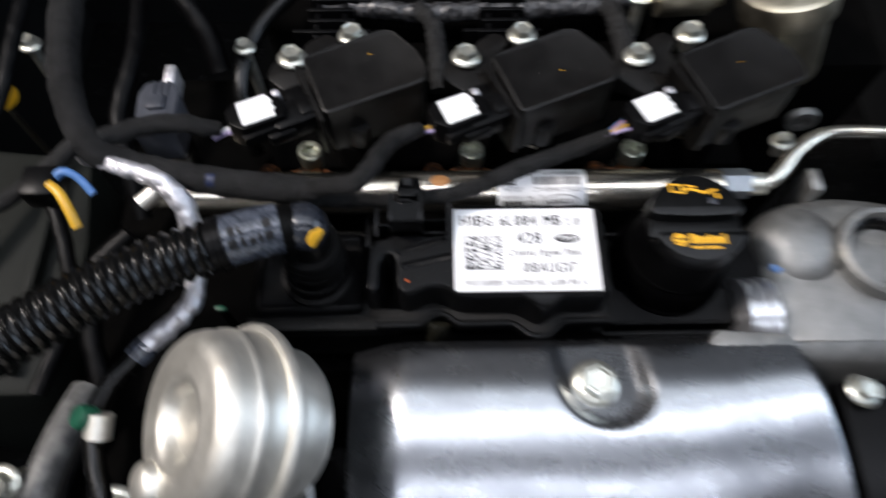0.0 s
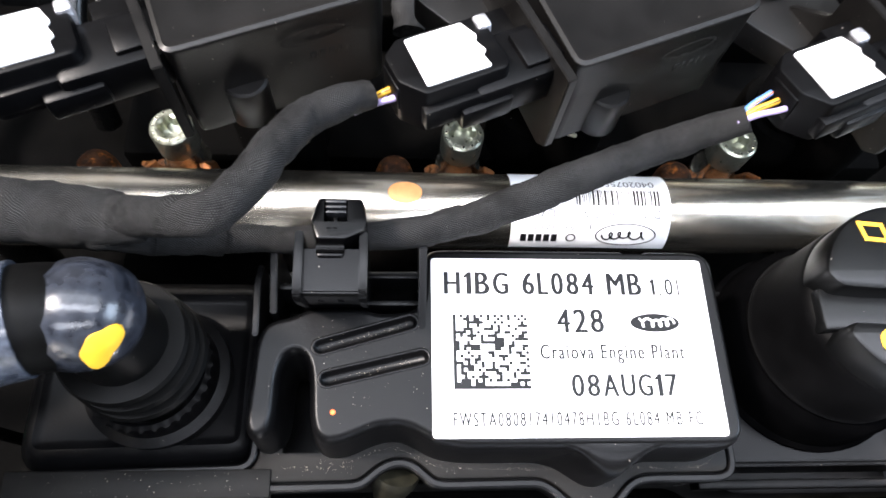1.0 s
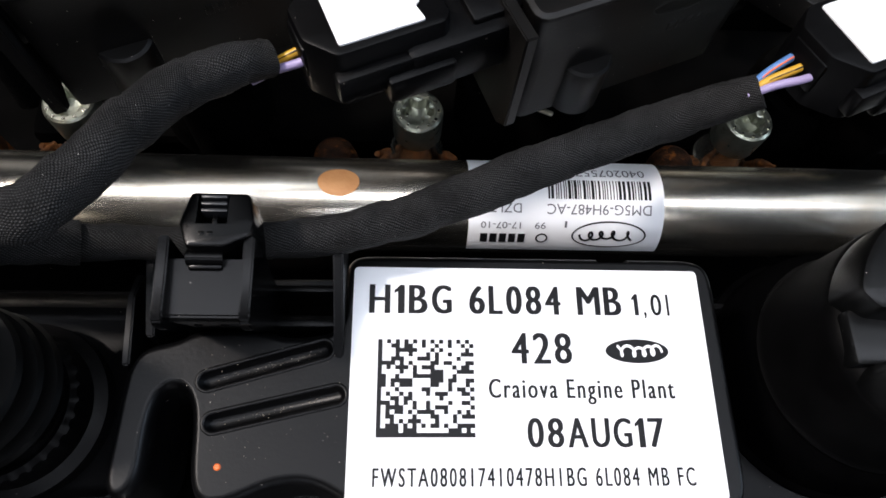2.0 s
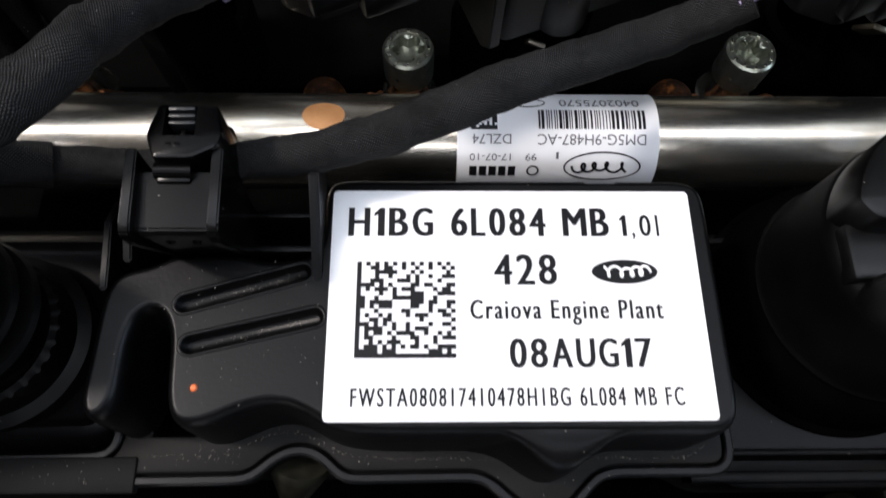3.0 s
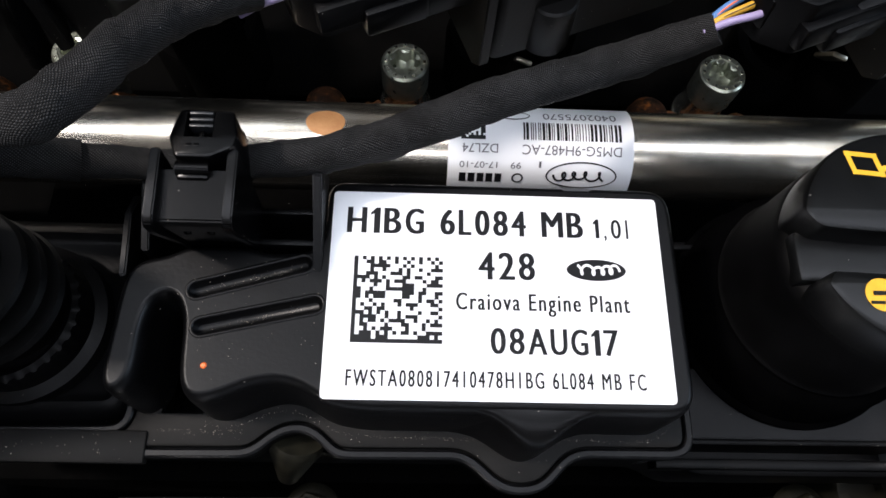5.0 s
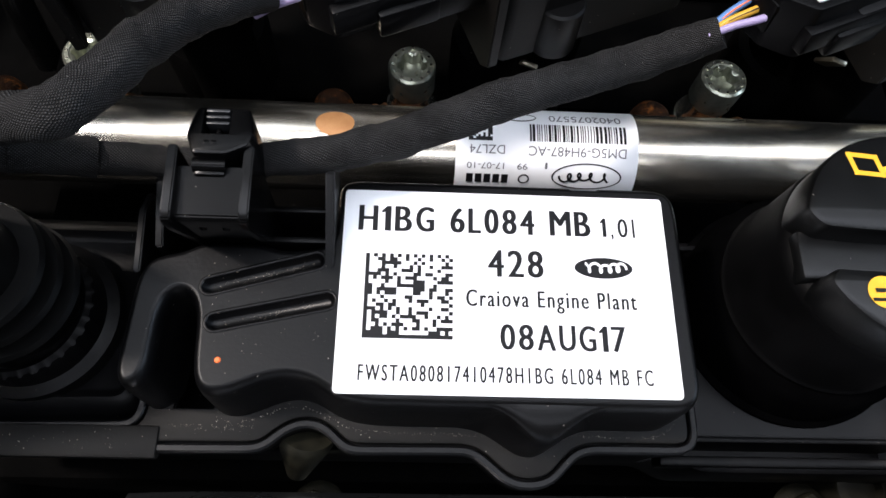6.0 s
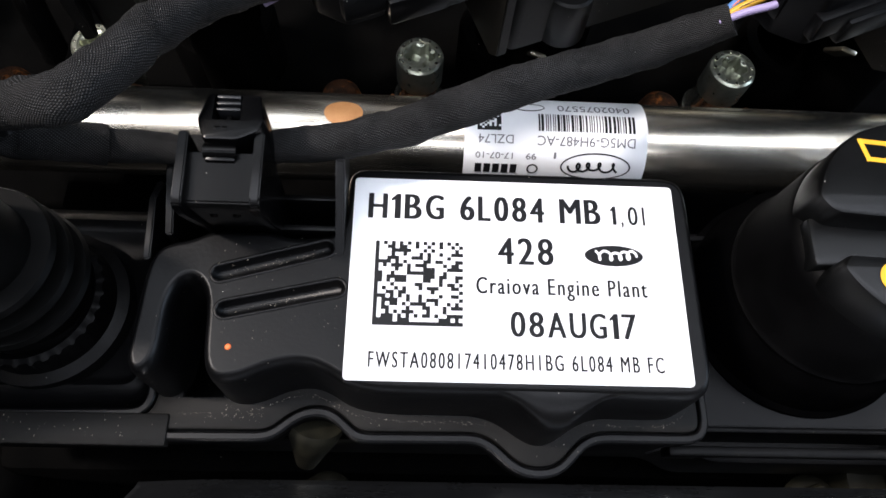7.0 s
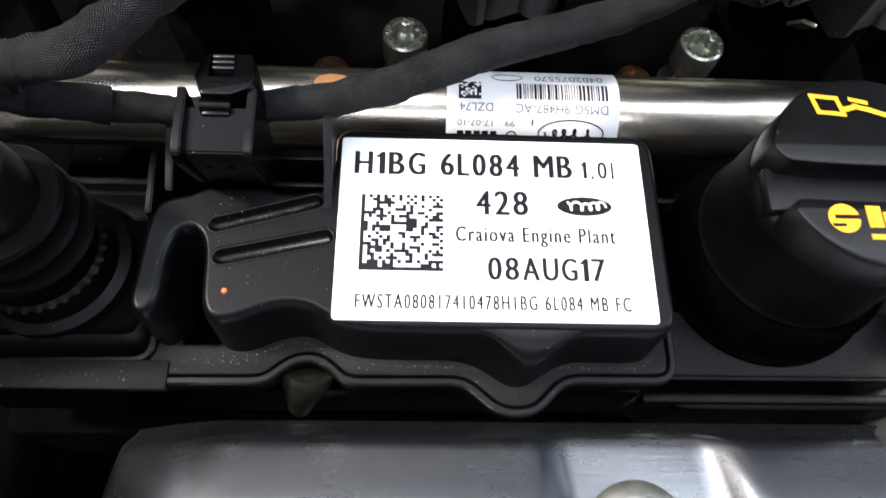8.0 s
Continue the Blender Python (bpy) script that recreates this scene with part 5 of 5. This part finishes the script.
rear_loom = thing("rear_loom", "dark foil-wrapped wiring sleeve behind the coils", "wiring loom")
crumple = wrapped(7, 0.8, 1.2, 51)
part("main_run", tube([(-103, 178, -40, 6), (-75, 176, -40, 5.8), (-46, 172, -40, 5.4), (-18, 173, -40, 5.6), (11, 174, -40, 5.4), (40, 176, -40, 5.6), (66, 178, -40, 5.4), (85, 185, -44, 5.2)], 1.0, 24, crumple), BRAID, rear_loom)
part("left_drop", tube([(-46, 174, -38, 5), (-38, 160, -36, 4.8), (-36, 145, -34, 5), (-35, 128, -32, 5.2), (-34, 112, -36, 5)], 1.2, 20, crumple), TAPE_GREY, rear_loom)
part("right_drop", tube([(64, 178, -38, 5.6), (67, 164, -36, 5.6), (68, 148, -34, 6), (68, 130, -32, 6.2), (66, 112, -36, 6)], 1.2, 20, crumple), TAPE_GREY, rear_loom)
part("sheath", tube([(-101, 181, -38, 6.6), (-70, 180, -38, 6.6)], 2, 24), PLASTIC, rear_loom)

vacuum = thing("vacuum_hose", "black rubber hose curving down behind the coils", "hose")
part("hose", tube([(-100, 196, -30, 4.6), (-118, 182, -34, 4.6), (-138, 158, -40, 4.6), (-145, 132, -46, 4.6), (-144, 114, -58, 4.6), (-143, 106, -84, 4.6)], 1.8, 20), RUBBER, vacuum)
hex_bolt(pose(-0.142, 0.143, -0.031, -8, 0, 25), "zinc flange bolt standing behind the coils", "head bolts", 40, 0.95)
hex_bolt(pose(0.0785, 0.166, -0.017, -8, 0, 5), "zinc flange bolt standing behind the coils", "head bolts", 30, 1.1)
hex_bolt(pose(-0.272, 0.160, -0.045, -8, 0, 25), "dull flange bolt in the dark corner", "head bolts", 30, 1.1)

pump = thing("fuel_pump", "yellowish plated high pressure fuel pump with round damper", "fuel pump")
part("damper", lathe([(0, 0), (22, 0), (26, -2), (27, -6), (27, -16), (24, -19), (24, -58), (0, -58)], 64, Matrix.Translation(V(158, 167, -12)) @ pose(0, 0, 0, -10, -14, 0)), BRASS, pump)
part("inlet", lathe([(0, -16), (11, -16), (12, -14), (12, 12), (10.5, 14), (9, 14), (8, 20), (0, 20)], 40, Matrix.Translation(V(102, 165, -20)) @ pose(0, 0, 0, 0, 90, 4)), BRASS, pump)
part("inlet_mount", block(92, 114, 157, 173, -66, -28, 2), HEAD, pump)
part("body", block(90, 240, 150, 240, -300, -62, 6), HEAD, pump)
part("flange", block(146, 170, 150, 172, -66, -54, 4), CAST, pump)

hex_bolt(pose(-0.036, -0.0395, -0.047, 0, 0, 12), "dull zinc flange bolt in the gap before the cam cover", "head bolts", 20, 0.9)

# ---------------- left side ----------------
sensor = thing("sensor_plug", "grey sensor plug standing on a black stem", "electrical plug", pose(-0.1551, 0.0602, 0.0230, -6, 0, 4) @ Matrix.Scale(0.85, 4))
body_ob = part("body", slab(rounded([(-9.5, -19), (9.5, -19), (10, 6), (6, 14), (-7, 14), (-10.5, 6)], 2, 3), -22, 0, 1.4), GREY_PLUG, sensor)
part("latch", block(-4, 4, -6, 3, -1, 2.4, 0.8), GREY_PLUG, body_ob)
for k in range(3):
    part("grip_rib", block(-3 + 3.2 * k, -1.6 + 3.2 * k, 3, 13, -1, 1.2, 0.4), GREY_PLUG, body_ob)
part("cable_boot", block(1, 6.5, 13, 26, -14, 0, 1.2), SLEEVE, sensor)
part("stem", lathe([(8, -280), (8, -20), (0, -20)], 24), RUBBER, sensor)

heat_hose = thing("sleeved_hose", "silver heat-sleeved hose bending past the rail's end", "hose")
crinkle = wrapped(6, 0.5, 0.9, 61)
part("upper_run", tube([(-185.9, 38.9, 15.2, 2.7), (-178.7, 31.7, 23.4, 3.0), (-168.8, 26.6, 29.2, 3.4), (-157.9, 22.2, 29.7, 3.7), (-145.1, 17.7, 28.4, 4.0), (-137.7, 11.5, 24.1, 4.2), (-135, 3.8, 16.3, 4.2), (-135.7, -6.7, 5, 4.1), (-135.9, -18.2, -1.3, 4.1), (-140.2, -26.3, -3.1, 4.1), (-147.2, -32.7, -5, 4.3), (-154.2, -38.4, -6.8, 4.3)], 1.0, 22, crinkle), SLEEVE, heat_hose)
part("coupling", tube([(-153.3, -37.5, -6.8, 5.0), (-157.8, -42.9, -7.7, 5.0)], 1, 20), BLUE_TAPE, heat_hose)
part("lower_run", tube([(-156.9, -42, -7.7, 3.8), (-166.3, -52.7, -9.3, 3.9), (-171, -65.8, -11.6, 3.9), (-168.7, -81.2, -13.8, 3.8), (-163.7, -96.3, -15.8, 4.0), (-158.9, -120.4, -21.2, 3.9)], 1.5, 20), RUBBER, heat_hose)
part("side_nipple", tube([(-146.9, 18.8, 22.8, 3.1), (-151.3, 14.5, 21, 3.3), (-154.7, 11.9, 20.2, 3.3)], 1, 18), CAN, heat_hose)
part("tee", tube([(-165.4, -65.4, -3.8, 5.2), (-166.3, -74, -7.2, 5.2)], 1, 20), CAN, heat_hose)
part("green_cap", lathe([(0, 2), (4, 1.6), (4.8, 0), (4.8, -5)], 24, Matrix.Translation(V(-171.5, -67.1, -1.2)) @ pose(0, 0, 0, 0, -30, 0)), GREEN, heat_hose, "green plastic cap")

dip = thing("dipstick_handle", "yellow plastic dipstick handle", "dipstick", pose(-0.283, 0.125, -0.05))
part("loop", lathe([(0, 4), (7, 3.4), (10, 0), (10, -6), (6, -9), (0, -10)], 32), YELLOW, dip)
part("rod", lathe([(2, -250), (2, -8), (0, -8)], 12), STEEL, dip)

tray = thing("battery_box", "dull grey-green plastic box beside the engine", "box")
bm = slab(rounded([(-330, -40), (-232, -40), (-226, 40), (-236, 100), (-330, 110)], 8), -300, -78, 4, 2)
part("box", bm, BAY, tray)
part("rib", block(-252, -246, -30, 90, -90, -70, 2), BAY, tray)
for k, (pts, r) in enumerate((
        ([(-268, 230, -30), (-266, 160, -28), (-268, 110, -36), (-282, 60, -48), (-300, 10, -60)], 4.2),
        ([(-215, 200, -50), (-208, 150, -46), (-212, 110, -52), (-206, 84, -62), (-200, 60, -80)], 4.8),
        ([(-225, 230, -34), (-200, 205, -40), (-176, 178, -56), (-168, 160, -75)], 6.4),
        ([(-196, 40, -60), (-214, 20, -66), (-212, -10, -74), (-206, -40, -84), (-218, -80, -90), (-222, -140, -96)], 5.2),
        ([(-238, 60, -52), (-226, 30, -58), (-222, 0, -66), (-232, -40, -74)], 4.0))):
    h_ob = thing("rubber_cable", "black rubber cable running down beside the engine", "cable", None, "side cables")
    part("cable", tube([(*p, r) for p in pts], 2.5, 18, wrapped(14, 0.3, 0.3, 70 + 9 * k)), COVER_LOW, h_ob)
wires = thing("loose_wires", "blue and yellow wires leaving a black plug", "wires")
wire(wires, BLUE, "wire", [(-184.3, 15, 32.5), (-179.2, 17.9, 34.7), (-174.1, 16.4, 32.5), (-169.7, 12.1, 28.1)], 1.7)
wire(wires, YELLOW_WIRE, "wire", [(-182.9, 12.1, 34.7), (-178.5, 8.4, 34.7), (-174.8, 2.6, 32.5), (-172.6, -2.5, 28.1)], 2.0)
part("plug", block(-194.5, -181.5, 7.8, 20.8, 23.6, 35.6, 1.5), PLASTIC, wires)
low_hose = thing("coolant_hose", "dull grey coolant hose low beside the engine", "hose")
part("hose", tube([(-206, -40, -70, 7.5), (-208, -62, -60, 7.5), (-212, -90, -58, 7.5), (-215, -140, -66, 7.5)], 2, 24), surface("worn_grey_rubber", (0.05, 0.05, 0.05), (0.16, 0.16, 0.155), (0.4, 0.6), scale=160), low_hose)
for k, (x, y, z) in enumerate(((-224, -86, -45), (-172, -96, -42))):
    hex_bolt(pose(x * MM, y * MM, z * MM, 20, -10, 30 * k), "bright bolt head on a hose bracket", "hose bolts", 30, 1.3)
base = thing("gearbox_casing", "casing low beside the engine, blackened for deep shade", "gearbox")
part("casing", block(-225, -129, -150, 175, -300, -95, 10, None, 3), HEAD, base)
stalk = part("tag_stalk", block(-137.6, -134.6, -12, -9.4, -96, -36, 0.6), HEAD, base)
part("green_tag", block(-138.4, -133.8, -12.2, -10.2, -38, -35.4, 0.5), GREEN, stalk, "small green tag")

# ---------------- workshop lights and window ----------------
for y in (-0.14, -1.65):
    fixture = thing("ceiling_light", "white strip light fixed under the workshop ceiling", "ceiling light", pose(0.3 if y > -1 else 0.2, y, 2.2), "ceiling lights", "structure")
    part("housing", block(-1850, 1850, -200, 200, -40, 0, 8), PAPER, fixture)
spot = thing("work_lamp", "small white work lamp fixed under the workshop ceiling", "lamp", look((-1.735, 0.222, 2.098), (0, 0, 0)), "", "structure")
part("housing", block(-150, 150, -150, 150, 5, 60, 8), PAPER, spot)
part("bracket", block(-20, 20, -20, 20, 55, 160, 4), PAPER, spot)
